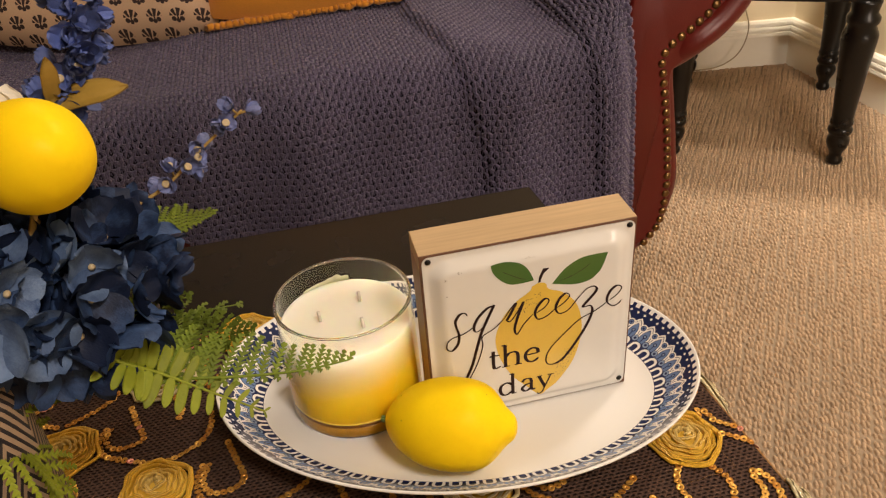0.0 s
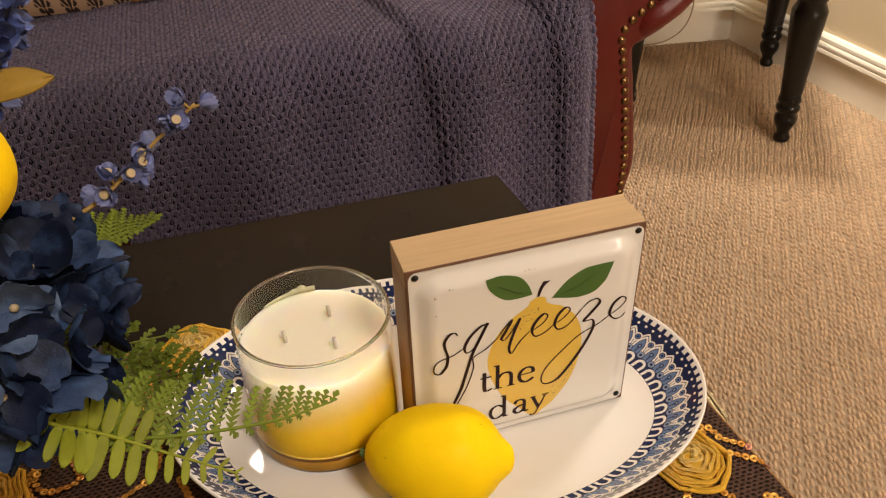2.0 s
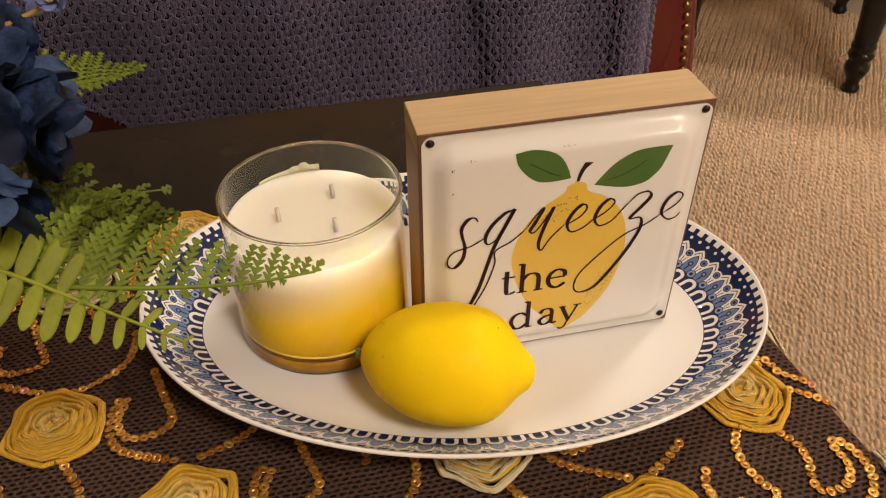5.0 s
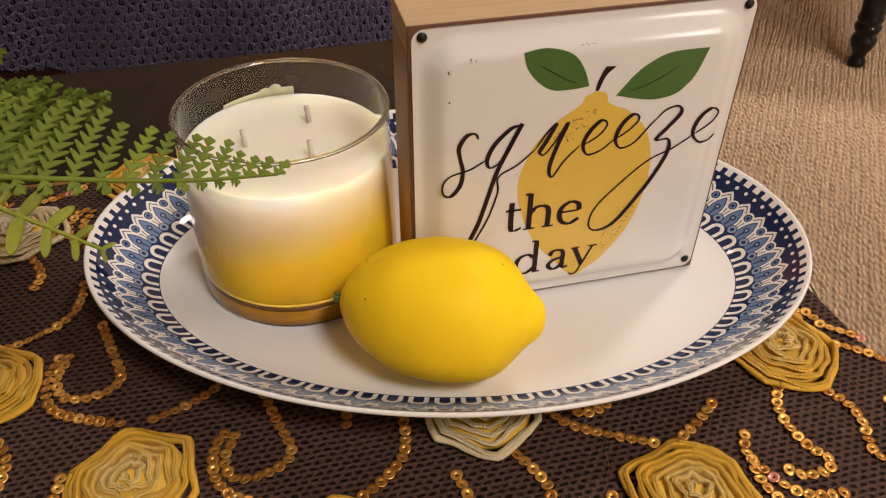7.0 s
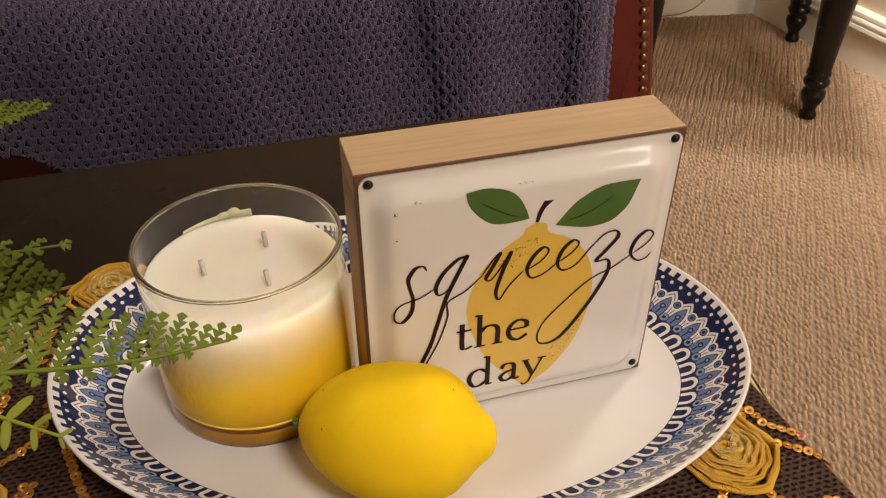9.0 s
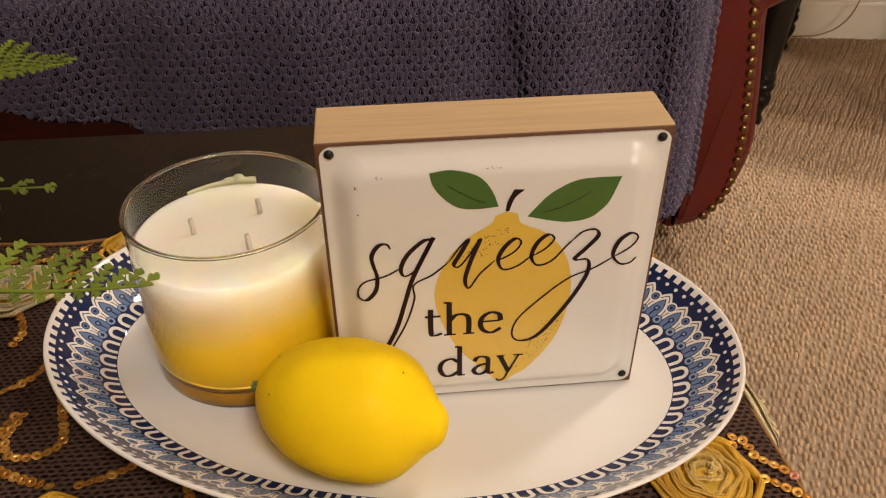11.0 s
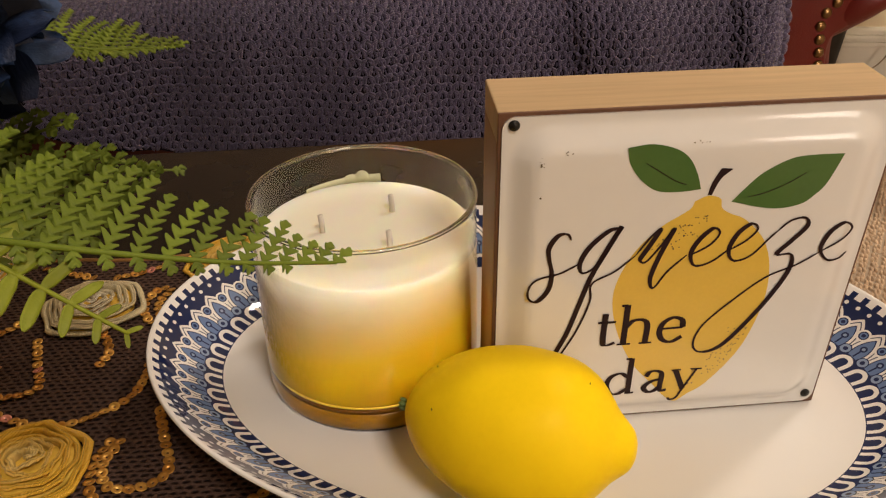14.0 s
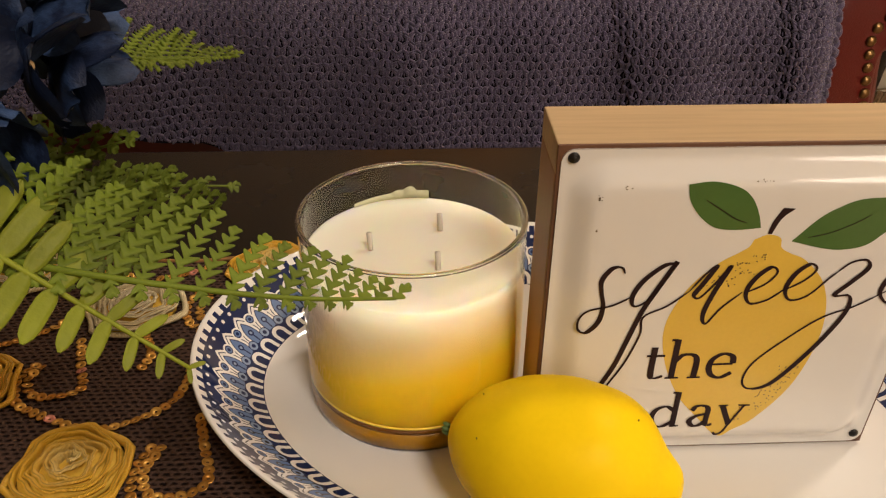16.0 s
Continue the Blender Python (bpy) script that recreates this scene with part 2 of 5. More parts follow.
def platter_material():
    """White glaze; on the sloping rim a printed band of navy and blue petals (uv: repeats round the rim, way up the rim)."""
    m, tree, p = base_material("printed_porcelain", 0.025, spec=0.24)
    sep = tree.nodes.new("ShaderNodeSeparateXYZ")
    tree.links.new(coords(tree, "UV"), sep.inputs[0])
    u, y = Ex(tree, sep.outputs[0]), Ex(tree, sep.outputs[1]) * 3.15
    x = u.fract() - 0.5
    ax = x.abs()
    x2 = (u * 2.0 + 0.5).fract() - 0.5
    navy, white, blue, sky = (0.010, 0.021, 0.085), (0.85, 0.83, 0.79), (0.14, 0.22, 0.42), (0.26, 0.35, 0.52)
    arch = hypot(ax, (y - 0.48).most(0.0))
    arch_w = (arch - 0.30).abs().op("LESS_THAN", 0.095).both(y > 0.05)
    q = hypot(ax + 0.825, y - 1.25) - 1.095
    petal = y > 0.92
    fill = (q < 0.0).both(petal)
    line1 = q.inside(0.040, 0.155).both(petal)
    line2 = q.inside(0.195, 0.300).both(y > 1.25)
    eye = hypot(ax, y - 1.45)
    eye_ring, eye_hole = (eye < 0.14), (eye < 0.07)
    slit = (ax < 0.035).both(y.inside(0.95, 1.5))
    d1 = hypot(ax - 0.5, y - 1.02)
    d2 = hypot(ax - 0.5, y - 1.86)
    dots = hypot(x2 * 0.5, y - 2.58) < 0.080
    dash = (x2.abs() > 0.22).both(y > 2.80)
    edge = y > 3.06
    c = blend(tree, arch_w, navy, white)
    for mask, colour in ((line2, white), (line1, white), (fill, blue), (slit, navy), (eye_ring, navy), (eye_hole, sky), (d2 < 0.27, white), (d2 < 0.19, navy), (d2 < 0.14, blue), (d2 < 0.08, navy),
                         (d1 < 0.25, navy), (d1 < 0.21, sky), (d1 < 0.10, navy), (dots, white), (dash, white), (edge, white), (y < 0.005, white)):
        c = blend(tree, mask, c, colour)
    vec = coords(tree)
    tree.links.new(blend(tree, (noise_of(tree, vec, 18.0) - 0.45) * 0.12, c, (0.60, 0.52, 0.42)), p.inputs["Base Color"])
    p.inputs["Coat Weight"].default_value = 0.2
    p.inputs["Coat Roughness"].default_value = 0.015
    return m


def pillow_material():
    """Tan cloth with rows of dark brown fan motifs."""
    m, tree, p = base_material("printed_tan_cloth", 0.85, spec=0.2)
    vec = coords(tree)
    sep = tree.nodes.new("ShaderNodeSeparateXYZ")
    tree.links.new(vec, sep.inputs[0])
    row = Ex(tree, sep.outputs[2]) / 0.0275
    x, y = (Ex(tree, sep.outputs[0]) / 0.036 + row.op("FLOOR") * 0.5).fract() - 0.5, row.fract() - 0.45
    r = hypot(x * 1.1, y)
    ray = (y + 0.30).op("ARCTAN2", x)
    cap = (r < 0.36).both(y > -0.06).both((ray * 14.0).op("SINE") > -0.5)
    drops = (hypot(x.abs() - 0.17, (y + 0.22) * 0.8) < 0.10).most(hypot(x, (y + 0.30) * 0.7) < 0.085)
    fan = cap.most(drops).most((x.abs() < 0.035).both(y.inside(-0.42, 0.1)))
    fine = noise_of(tree, vec, 700.0)
    tree.links.new(blend(tree, fan, blend(tree, fine, (0.50, 0.34, 0.22), (0.66, 0.47, 0.32)), (0.045, 0.030, 0.030)), p.inputs["Base Color"])
    add_bump(tree, p, fine, 0.0006)
    return m


def petal_material(name, deep, pale, share, veins=0.5):
    """Dyed cloth petals: deep colour that pales in patches, with fine veins running out from the heart (object x)."""
    m, tree, p = base_material(name, 0.6, spec=0.3)
    vec = coords(tree)
    info = tree.nodes.new("ShaderNodeObjectInfo")
    shift = tree.nodes.new("ShaderNodeVectorMath")
    tree.links.new(vec, shift.inputs[0])
    tree.links.new(info.outputs["Location"], shift.inputs[1])
    patch = noise_of(tree, shift.outputs[0], 70.0, 3.0)
    vein = noise_of(tree, stretch(tree, shift.outputs[0], 0.12, 1.0, 1.0), 1100.0, 2.0)
    own = Ex(tree, info.outputs["Random"])
    fac = ((patch - 0.5) * 2.2 + (own - 0.5) * 0.9 + (vein - 0.5) * veins + share).op("ADD", 0.0, clamp=True)
    tree.links.new(blend(tree, fac, deep, pale), p.inputs["Base Color"])
    add_bump(tree, p, vein * 0.5 + patch * 1.5, 0.0004)
    return m


def sequin_material():
    """Amber foil discs; a few have a green or pink gleam painted in."""
    m, tree, p = base_material("amber_gold_sequin", 0.29, 0.70)
    info = tree.nodes.new("ShaderNodeObjectInfo")
    geo = tree.nodes.new("ShaderNodeNewGeometry")
    own = (Ex(tree, info.outputs["Random"]) + Ex(tree, geo.outputs["Random Per Island"])).fract()
    c = blend(tree, own, (0.60, 0.27, 0.042), (0.96, 0.58, 0.13))
    c = blend(tree, own.inside(0.40, 0.412), c, (0.52, 0.72, 0.14))
    c = blend(tree, own.inside(0.52, 0.55), c, (0.95, 0.42, 0.34))
    tree.links.new(blend(tree, noise_of(tree, coords(tree), 700.0) * 0.35, c, (0.22, 0.09, 0.02)), p.inputs["Base Color"])
    return m


def vase_material():
    """Greige pottery with dark slanting stripes in chevrons."""
    m, tree, p = base_material("striped_pottery", 0.6)
    vec = coords(tree, "UV")
    sep = tree.nodes.new("ShaderNodeSeparateXYZ")
    tree.links.new(vec, sep.inputs[0])
    x, y = Ex(tree, sep.outputs[0]) * 4.0, Ex(tree, sep.outputs[1]) * 20.0
    zig = ((x.fract() - 0.5).abs() * 9.0 + y).fract()
    n = noise_of(tree, coords(tree), 60.0)
    tree.links.new(blend(tree, (zig + (n - 0.5) * 0.15).op("LESS_THAN", 0.45), (0.36, 0.26, 0.18), (0.020, 0.016, 0.022)), p.inputs["Base Color"])
    add_bump(tree, p, zig, 0.0008)
    return m


def ribbon_material(name, rim, heart):
    """Woven metallic ribbon, paler towards the heart of the rose, ribbed by its threads."""
    m, tree, p = base_material(name, 0.28, 0.10, spec=0.8)
    vec = coords(tree)
    sep = tree.nodes.new("ShaderNodeSeparateXYZ")
    tree.links.new(vec, sep.inputs[0])
    r = hypot(Ex(tree, sep.outputs[0]), Ex(tree, sep.outputs[1]))
    n, fine = noise_of(tree, vec, 190.0), noise_of(tree, vec, 1500.0, 2.0)
    info = tree.nodes.new("ShaderNodeObjectInfo")
    edge = (r / 0.014 + (n - 0.5) * 1.2 + (Ex(tree, info.outputs["Random"]) - 0.5) * 0.5 - 0.20).op("ADD", 0.0, clamp=True)
    c = blend(tree, edge, heart, rim)
    c = blend(tree, ((fine - 0.42) * 2.5).op("ADD", 0.0, clamp=True) * 0.10, c, (0.30, 0.17, 0.02))
    uv = tree.nodes.new("ShaderNodeSeparateXYZ")
    tree.links.new(coords(tree, "UV"), uv.inputs[0])
    g = Ex(tree, uv.outputs[1])
    stripe = (Ex(tree, uv.outputs[0]) * 900.0 + n * 4.0).op("SINE")
    c = blend(tree, (stripe * 0.5 + 0.5) * 0.12, c, (0.40, 0.22, 0.02))
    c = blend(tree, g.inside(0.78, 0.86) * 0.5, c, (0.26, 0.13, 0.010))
    # dark gold at the strip's foot paints the shade between its laps
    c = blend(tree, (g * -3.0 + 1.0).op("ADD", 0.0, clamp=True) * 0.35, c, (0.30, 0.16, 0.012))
    tree.links.new(c, p.inputs["Base Color"])
    rib = stripe * 0.5 + fine * 1.4 + n * 1.6
    add_bump(tree, p, rib, 0.00035)
    return m


GOLD_RIBBON = ribbon_material("gold_metallic_ribbon", (1.0, 0.58, 0.040), (0.97, 0.74, 0.26))
PALE_RIBBON = ribbon_material("champagne_ribbon", (0.95, 0.84, 0.52), (0.97, 0.92, 0.74))
EDGE_BROWN = mat("burnt_wood_edge", (0.13, 0.058, 0.028), 0.6, big=60.0, fine=400.0, var=0.35)
PAD = mat("gold_felt_pad", (0.80, 0.50, 0.05), 0.7, big=60.0, fine=500.0, var=0.4)
HYDRANGEA = petal_material("dusty_navy_petal", (0.005, 0.011, 0.036), (0.052, 0.098, 0.225), 0.24)
PALE_PETAL = petal_material("dusty_blue_petal", (0.022, 0.046, 0.125), (0.15, 0.22, 0.37), 0.50)
SEQUIN = sequin_material()
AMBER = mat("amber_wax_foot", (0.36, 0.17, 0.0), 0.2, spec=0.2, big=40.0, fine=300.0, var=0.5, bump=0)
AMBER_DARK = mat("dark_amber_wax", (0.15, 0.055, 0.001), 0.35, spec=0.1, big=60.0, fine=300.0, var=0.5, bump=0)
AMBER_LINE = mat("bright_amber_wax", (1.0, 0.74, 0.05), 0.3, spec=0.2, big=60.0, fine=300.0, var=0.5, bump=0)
RIM_GLASS = glass_material("thick_rim_glass", 1.5)
GLASS, WAX, RUNNER, PLATTER, PILLOW, VASE = glass_material(), wax_material(), runner_material(), platter_material(), pillow_material(), vase_material()


# ---- building helpers ----
def part(name, bm, material, parent=None, label="", smooth=True, at=None):
    """Links a bmesh, or (vertices, faces) with or without uv places of the vertices, as one mesh object, under a thing or part."""
    data = bpy.data.meshes.new(name)
    if isinstance(bm, tuple):
        data.from_pydata(bm[0], [], bm[1])
    else:
        bm.normal_update()
        bm.to_mesh(data)
        bm.free()
    if isinstance(bm, tuple) and len(bm) > 2:
        layer = data.uv_layers.new(name="uv")
        for loop in data.loops:
            layer.data[loop.index].uv = bm[2][loop.vertex_index]
    data.materials.append(material)
    data.polygons.foreach_set("use_smooth", [smooth] * len(data.polygons))
    ob = new(name, data)
    ob.parent = parent
    if at is not None:
        ob.matrix_local = at
    if label:
        tagged(ob, label)
    return ob


def again(ob, m, parent):
    """One more object on the mesh of ob."""
    o = new(ob.name.split(".")[0], ob.data)
    o.parent = parent
    o.matrix_local = m
    return o


def thing(name, at, label, category, group="", kind=""):
    ob = new(name)
    ob.empty_display_size = 0.05
    ob.matrix_world = at
    return tagged(ob, label, category, group, kind)


def box_bm(x0, x1, y0, y1, z0, z1, bevel=0.0, segments=2):
    bm = bmesh.new()
    bmesh.ops.create_cube(bm, size=1.0)
    for v in bm.verts:
        v.co = Vector((x0 + (v.co.x + 0.5) * (x1 - x0), y0 + (v.co.y + 0.5) * (y1 - y0), z0 + (v.co.z + 0.5) * (z1 - z0)))
    if bevel:
        bmesh.ops.bevel(bm, geom=bm.edges[:], offset=bevel, segments=segments, profile=0.5, affect="EDGES")
    return bm


def lathe(profile, n=32, ex=1.0, ey=1.0, closed=False):
    """Turns a list of (radius, z) round the z axis, as (vertices, faces); ex, ey stretch it."""
    verts, faces = [], []
    for r, z in profile:
        for k in range(n):
            a = 2 * math.pi * k / n
            verts.append((r * math.cos(a) * ex, r * math.sin(a) * ey, z))
    for i in range(len(profile) - 1):
        for k in range(n):
            a, b = i * n + k, i * n + (k + 1) % n
            faces.append((a, b, b + n, a + n))
    if not closed:
        faces.append(tuple(range(n - 1, -1, -1)))
        faces.append(tuple((len(profile) - 1) * n + k for k in range(n)))
    return verts, faces


def spline(points, steps=8):
    """A smooth line (Catmull-Rom) through 2D or 3D points."""
    pts = [Vector(p) for p in points]
    pts = [pts[0] * 2 - pts[1]] + pts + [pts[-1] * 2 - pts[-2]]
    out = []
    for i in range(1, len(pts) - 2):
        a, b, c, d = pts[i - 1:i + 3]
        for k in range(steps):
            t = k / steps
            out.append(0.5 * (2 * b + (c - a) * t + (2 * a - 5 * b + 4 * c - d) * t * t + (3 * b - a - 3 * c + d) * t ** 3))
    return out + [pts[-2]]


def tube(points, radius, n=6, taper=1.0):
    """A round rod along 3D points, as (vertices, faces)."""
    pts = [Vector(p) for p in points]
    verts, faces = [], []
    side = Vector((0.31, 0.17, 0.93))
    for i, p in enumerate(pts):
        d = (pts[min(i + 1, len(pts) - 1)] - pts[max(i - 1, 0)]).normalized()
        a = d.cross(side).normalized()
        b = d.cross(a)
        r = radius * (1 + (taper - 1) * i / max(len(pts) - 1, 1))
        verts += [tuple(p + r * (a * math.cos(2 * math.pi * k / n) + b * math.sin(2 * math.pi * k / n))) for k in range(n)]
    for i in range(len(pts) - 1):
        for k in range(n):
            a, b = i * n + k, i * n + (k + 1) % n
            faces.append((a, b, b + n, a + n))
    faces.append(tuple(range(n - 1, -1, -1)))
    faces.append(tuple((len(pts) - 1) * n + k for k in range(n)))
    return verts, faces


def joined(pieces):
    verts, faces = [], []
    for v, f in pieces:
        k = len(verts)
        verts += v
        faces += [tuple(i + k for i in face) for face in f]
    return verts, faces


def moved(piece, m):
    return [tuple(m @ Vector(v)) for v in piece[0]], piece[1]


# ---- the room ----
CORNER = Vector((1.444, 2.036))
ROOM = [Vector((1.672, -2.4)), CORNER, Vector((-2.4, 2.69)), Vector((-2.4, -2.4))]


def prism(points, z0, z1):
    n = len(points)
    verts = [(p[0], p[1], z0) for p in points] + [(p[0], p[1], z1) for p in points]
    faces = [tuple(range(n - 1, -1, -1)), tuple(range(n, 2 * n))] + [(k, (k + 1) % n, n + (k + 1) % n, n + k) for k in range(n)]
    return verts, faces


floor = tagged(part("floor", prism([(2.2, -2.7), (2.2, 2.9), (-2.7, 2.9), (-2.7, -2.7)], -0.12, -0.006), CARPET_FAR, smooth=False), "beige looped wool carpet on the floor", "carpet", kind="structure")
tagged(part("ceiling", prism([(2.2, -2.7), (2.2, 2.9), (-2.7, 2.9), (-2.7, -2.7)], 2.45, 2.55), CEILING, smooth=False), "plain off-white painted ceiling", "ceiling", kind="structure")
BOARD = [(0.0, -0.004), (0.013, -0.004), (0.013, 0.080), (0.0155, 0.0815), (0.021, 0.083), (0.0225, 0.088), (0.0215, 0.0955), (0.0170, 0.0970), (0.0170, 0.0985), (0.0205, 0.1000), (0.0210, 0.1060), (0.0190, 0.1110), (0.0140, 0.1125), (0.0140, 0.1140), (0.0165, 0.1155), (0.0160, 0.1230), (0.0110, 0.1290), (0.0, 0.1300)]
for k, a in enumerate(ROOM):
    b = ROOM[(k + 1) % len(ROOM)]
    d = (b - a).normalized()
    out = Vector((d.y, -d.x))
    a2, b2 = a - d * 0.12, b + d * 0.12
    wall = part("wall_%d" % (k + 1), prism([a, a + out * 0.12, b + out * 0.12, b], -0.006, 2.45), WALL, smooth=False)
    tagged(wall, "beige painted wall above a tall white baseboard", "wall", kind="structure")
    verts, faces = [], []
    for p in (a, b):
        verts += [(p.x - out.x * w, p.y - out.y * w, z) for w, z in BOARD]
    n = len(BOARD)
    faces = [(i, i + 1, n + i + 1, n + i) for i in range(n - 1)]
    tagged(part("baseboard", (verts, faces), TRIM, smooth=False), "tall moulded baseboard painted off-white", "baseboard", kind="structure")


def loops_mesh(places, lift):
    """Many flattened loops of yarn as one mesh. places: rows of x, y, turn, half length, half width, height, slant."""
    ring = np.array([[math.cos(2 * math.pi * k / 6), math.sin(2 * math.pi * k / 6)] for k in range(6)])
    shape = np.vstack([np.c_[ring * 1.0, np.zeros(6)], np.c_[ring * 0.80, np.full(6, 0.72)], [[0, 0, 1.0]]])
    c, s = np.cos(places[:, 2])[:, None], np.sin(places[:, 2])[:, None]
    px, py, pz = places[:, 3:4] * shape[:, 0], places[:, 4:5] * shape[:, 1], places[:, 5:6] * shape[:, 2]
    px = px + places[:, 6:7] * pz
    n = len(places)
    v = np.empty((n, 13, 3))
    v[:, :, 0] = places[:, 0:1] + c * px - s * py
    v[:, :, 1] = places[:, 1:2] + s * px + c * py
    v[:, :, 2] = lift + pz
    faces = np.array([(k, (k + 1) % 6, 6 + (k + 1) % 6, 6 + k) for k in range(6)])
    tops = np.array([(6 + k, 6 + (k + 1) % 6, 12) for k in range(6)])
    base = (np.arange(n) * 13)[:, None, None]
    quads, tris = (faces[None] + base).reshape(-1), (tops[None] + base).reshape(-1)
    data = bpy.data.meshes.new("carpet_loops")
    data.vertices.add(n * 13)
    data.vertices.foreach_set("co", v.reshape(-1))
    data.loops.add(len(quads) + len(tris))
    data.loops.foreach_set("vertex_index", np.r_[quads, tris].astype(np.int32))
    nq, nt = n * 6, n * 6
    data.polygons.add(nq + nt)
    data.polygons.foreach_set("loop_start", np.r_[np.arange(nq) * 4, nq * 4 + np.arange(nt) * 3].astype(np.int32))
    data.update(calc_edges=True)
    data.polygons.foreach_set("use_smooth", np.ones(nq + nt, dtype=bool))
    return data


def carpet():
    """Plump wool loops in long rows that run aslant through the room; small dark holes are left between them."""
    rng = np.random.default_rng(5)
    turn, apart, along = math.radians(54), 0.0146, 0.0160
    gu, gv = np.meshgrid(np.arange(-0.2, 3.0, along), np.arange(-1.9, 1.4, apart), indexing="ij")
    u, v = (gu + (np.arange(gu.shape[1])[None, :] * 0.38 % 1.0) * along).ravel(), gv.ravel()
    u, v = u + 0.0030 * np.sin(v * 47 + u * 5), v + 0.0016 * np.sin(u * 23 + v * 60)
    u, v = u + rng.normal(0, 0.0009, len(u)), v + rng.normal(0, 0.0008, len(u))
    x, y = u * math.cos(turn) - v * math.sin(turn), u * math.sin(turn) + v * math.cos(turn)
    ok = (x < 1.444 + (2.036 - y) * 0.0514 - 0.009) & (y < 2.036 + (1.444 - x) * 0.170 - 0.009) & (x > 0.20) & (y > 0.18)
    x, y = x[ok], y[ok]
    n = len(x)
    grow = np.where(rng.random(n) < 0.15, rng.uniform(0.82, 0.94, n), rng.uniform(0.96, 1.10, n))
    rows = []
    for off in (-0.0031, 0.0031):
        lean = turn + 0.30 + rng.normal(0, 0.12, n)
        rows.append(np.c_[x - off * np.sin(lean), y + off * np.cos(lean), lean, 0.0078 * grow, 0.0032 * grow * rng.uniform(0.90, 1.12, n), 0.0078 * grow * rng.uniform(0.9, 1.1, n), rng.normal(0, 0.2, n)])
    rows = np.vstack(rows)
    data = loops_mesh(rows, -0.0078)
    data.materials.append(CARPET)
    # thin added sheet whose near-black colour paints the shade between loops
    part("carpet_backing", prism([(0.20, 0.165), (1.53, 0.04), (1.440, 2.030), (0.20, 2.240)], -0.0070, -0.0066), CARPET_GAP, floor, "near-black sheet, painted shade between the loops", smooth=False)
    ob = new("carpet_loops", data)
    ob.parent = floor
    tagged(ob, "rows of beige wool loops", kind="stuff")


carpet()


# ---- coffee table and runner ----
TOP = 0.4625
EDGE_X, BACK_Y, FRONT_Y, LEFT_X, FLARE = 0.2455, 0.772, 0.12, -0.95, 0.064


def edge_x(y):
    """The table's end, which widens a little to the front."""
    return EDGE_X + (BACK_Y - y) * FLARE


def coffee_table():
    t = thing("coffee_table", pose(0, 0, 0), "low black lacquered wooden coffee table on the carpet", "table")
    top = box_bm(LEFT_X, EDGE_X, FRONT_Y, BACK_Y, TOP - 0.035, TOP, 0.004, 3)
    for v in top.verts:
        if v.co.x > 0:
            v.co.x += (BACK_Y - v.co.y) * FLARE
    part("tabletop", top, BLACK_TOP, t, smooth=False)
    for y0, y1 in ((FRONT_Y + 0.05, FRONT_Y + 0.07), (BACK_Y - 0.07, BACK_Y - 0.05)):
        part("apron", box_bm(LEFT_X + 0.05, EDGE_X - 0.05, y0, y1, TOP - 0.115, TOP - 0.035, 0.002), BLACK_WOOD, t, smooth=False)
    for x0, x1 in ((LEFT_X + 0.05, LEFT_X + 0.07), (EDGE_X - 0.07, EDGE_X - 0.05)):
        part("apron", box_bm(x0, x1, FRONT_Y + 0.07, BACK_Y - 0.07, TOP - 0.115, TOP - 0.035, 0.002), BLACK_WOOD, t, smooth=False)
    for x in (LEFT_X + 0.04, EDGE_X - 0.095):
        for y in (FRONT_Y + 0.04, BACK_Y - 0.095):
            part("leg", box_bm(x, x + 0.055, y, y + 0.055, -0.001, TOP - 0.0355, 0.003), BLACK_WOOD, t, smooth=False)


coffee_table()

CLOTH_Z = TOP + 0.0026
CLOTH_BACK = 0.606


def cloth_height(x, y):
    return 0.0012 * (noise.noise((x * 16, y * 16, 3.0)) + 0.6 * noise.noise((x * 40, y * 40, 8.0)))


def over_edge(s, y):
    """A point of the runner: s metres along x, falling over the table's end."""
    r = 0.007
    bend = edge_x(y) - 0.003
    if s <= bend:
        return Vector((s, y, CLOTH_Z + cloth_height(s, y)))
    d = s - bend
    arc = r * math.radians(62)
    if d < arc:
        a = d / r
        return Vector((bend + r * math.sin(a), y, CLOTH_Z - r * (1 - math.cos(a))))
    a = math.radians(62)
    return Vector((bend + r * math.sin(a) + (d - arc) * math.cos(a), y, CLOTH_Z - r * (1 - math.cos(a)) - (d - arc) * math.sin(a)))


def grid_faces(nx, ny):
    return [(i * ny + j, (i + 1) * ny + j, (i + 1) * ny + j + 1, i * ny + j + 1) for i in range(nx - 1) for j in range(ny - 1)]


def both_sides(top, nx, ny, thick):
    """A sheet with thickness from a grid of points."""
    n = nx * ny
    verts = [tuple(p) for p in top] + [(p[0], p[1], p[2] - thick) for p in top]
    faces = grid_faces(nx, ny)
    faces = faces + [tuple(n + i for i in reversed(f)) for f in faces]
    rim = [i * ny for i in range(nx)] + [(nx - 1) * ny + j for j in range(1, ny)] + [i * ny + ny - 1 for i in range(nx - 2, -1, -1)] + [j for j in range(ny - 2, 0, -1)]
    faces += [(rim[k], rim[(k + 1) % len(rim)], n + rim[(k + 1) % len(rim)], n + rim[k]) for k in range(len(rim))]
    return verts, faces


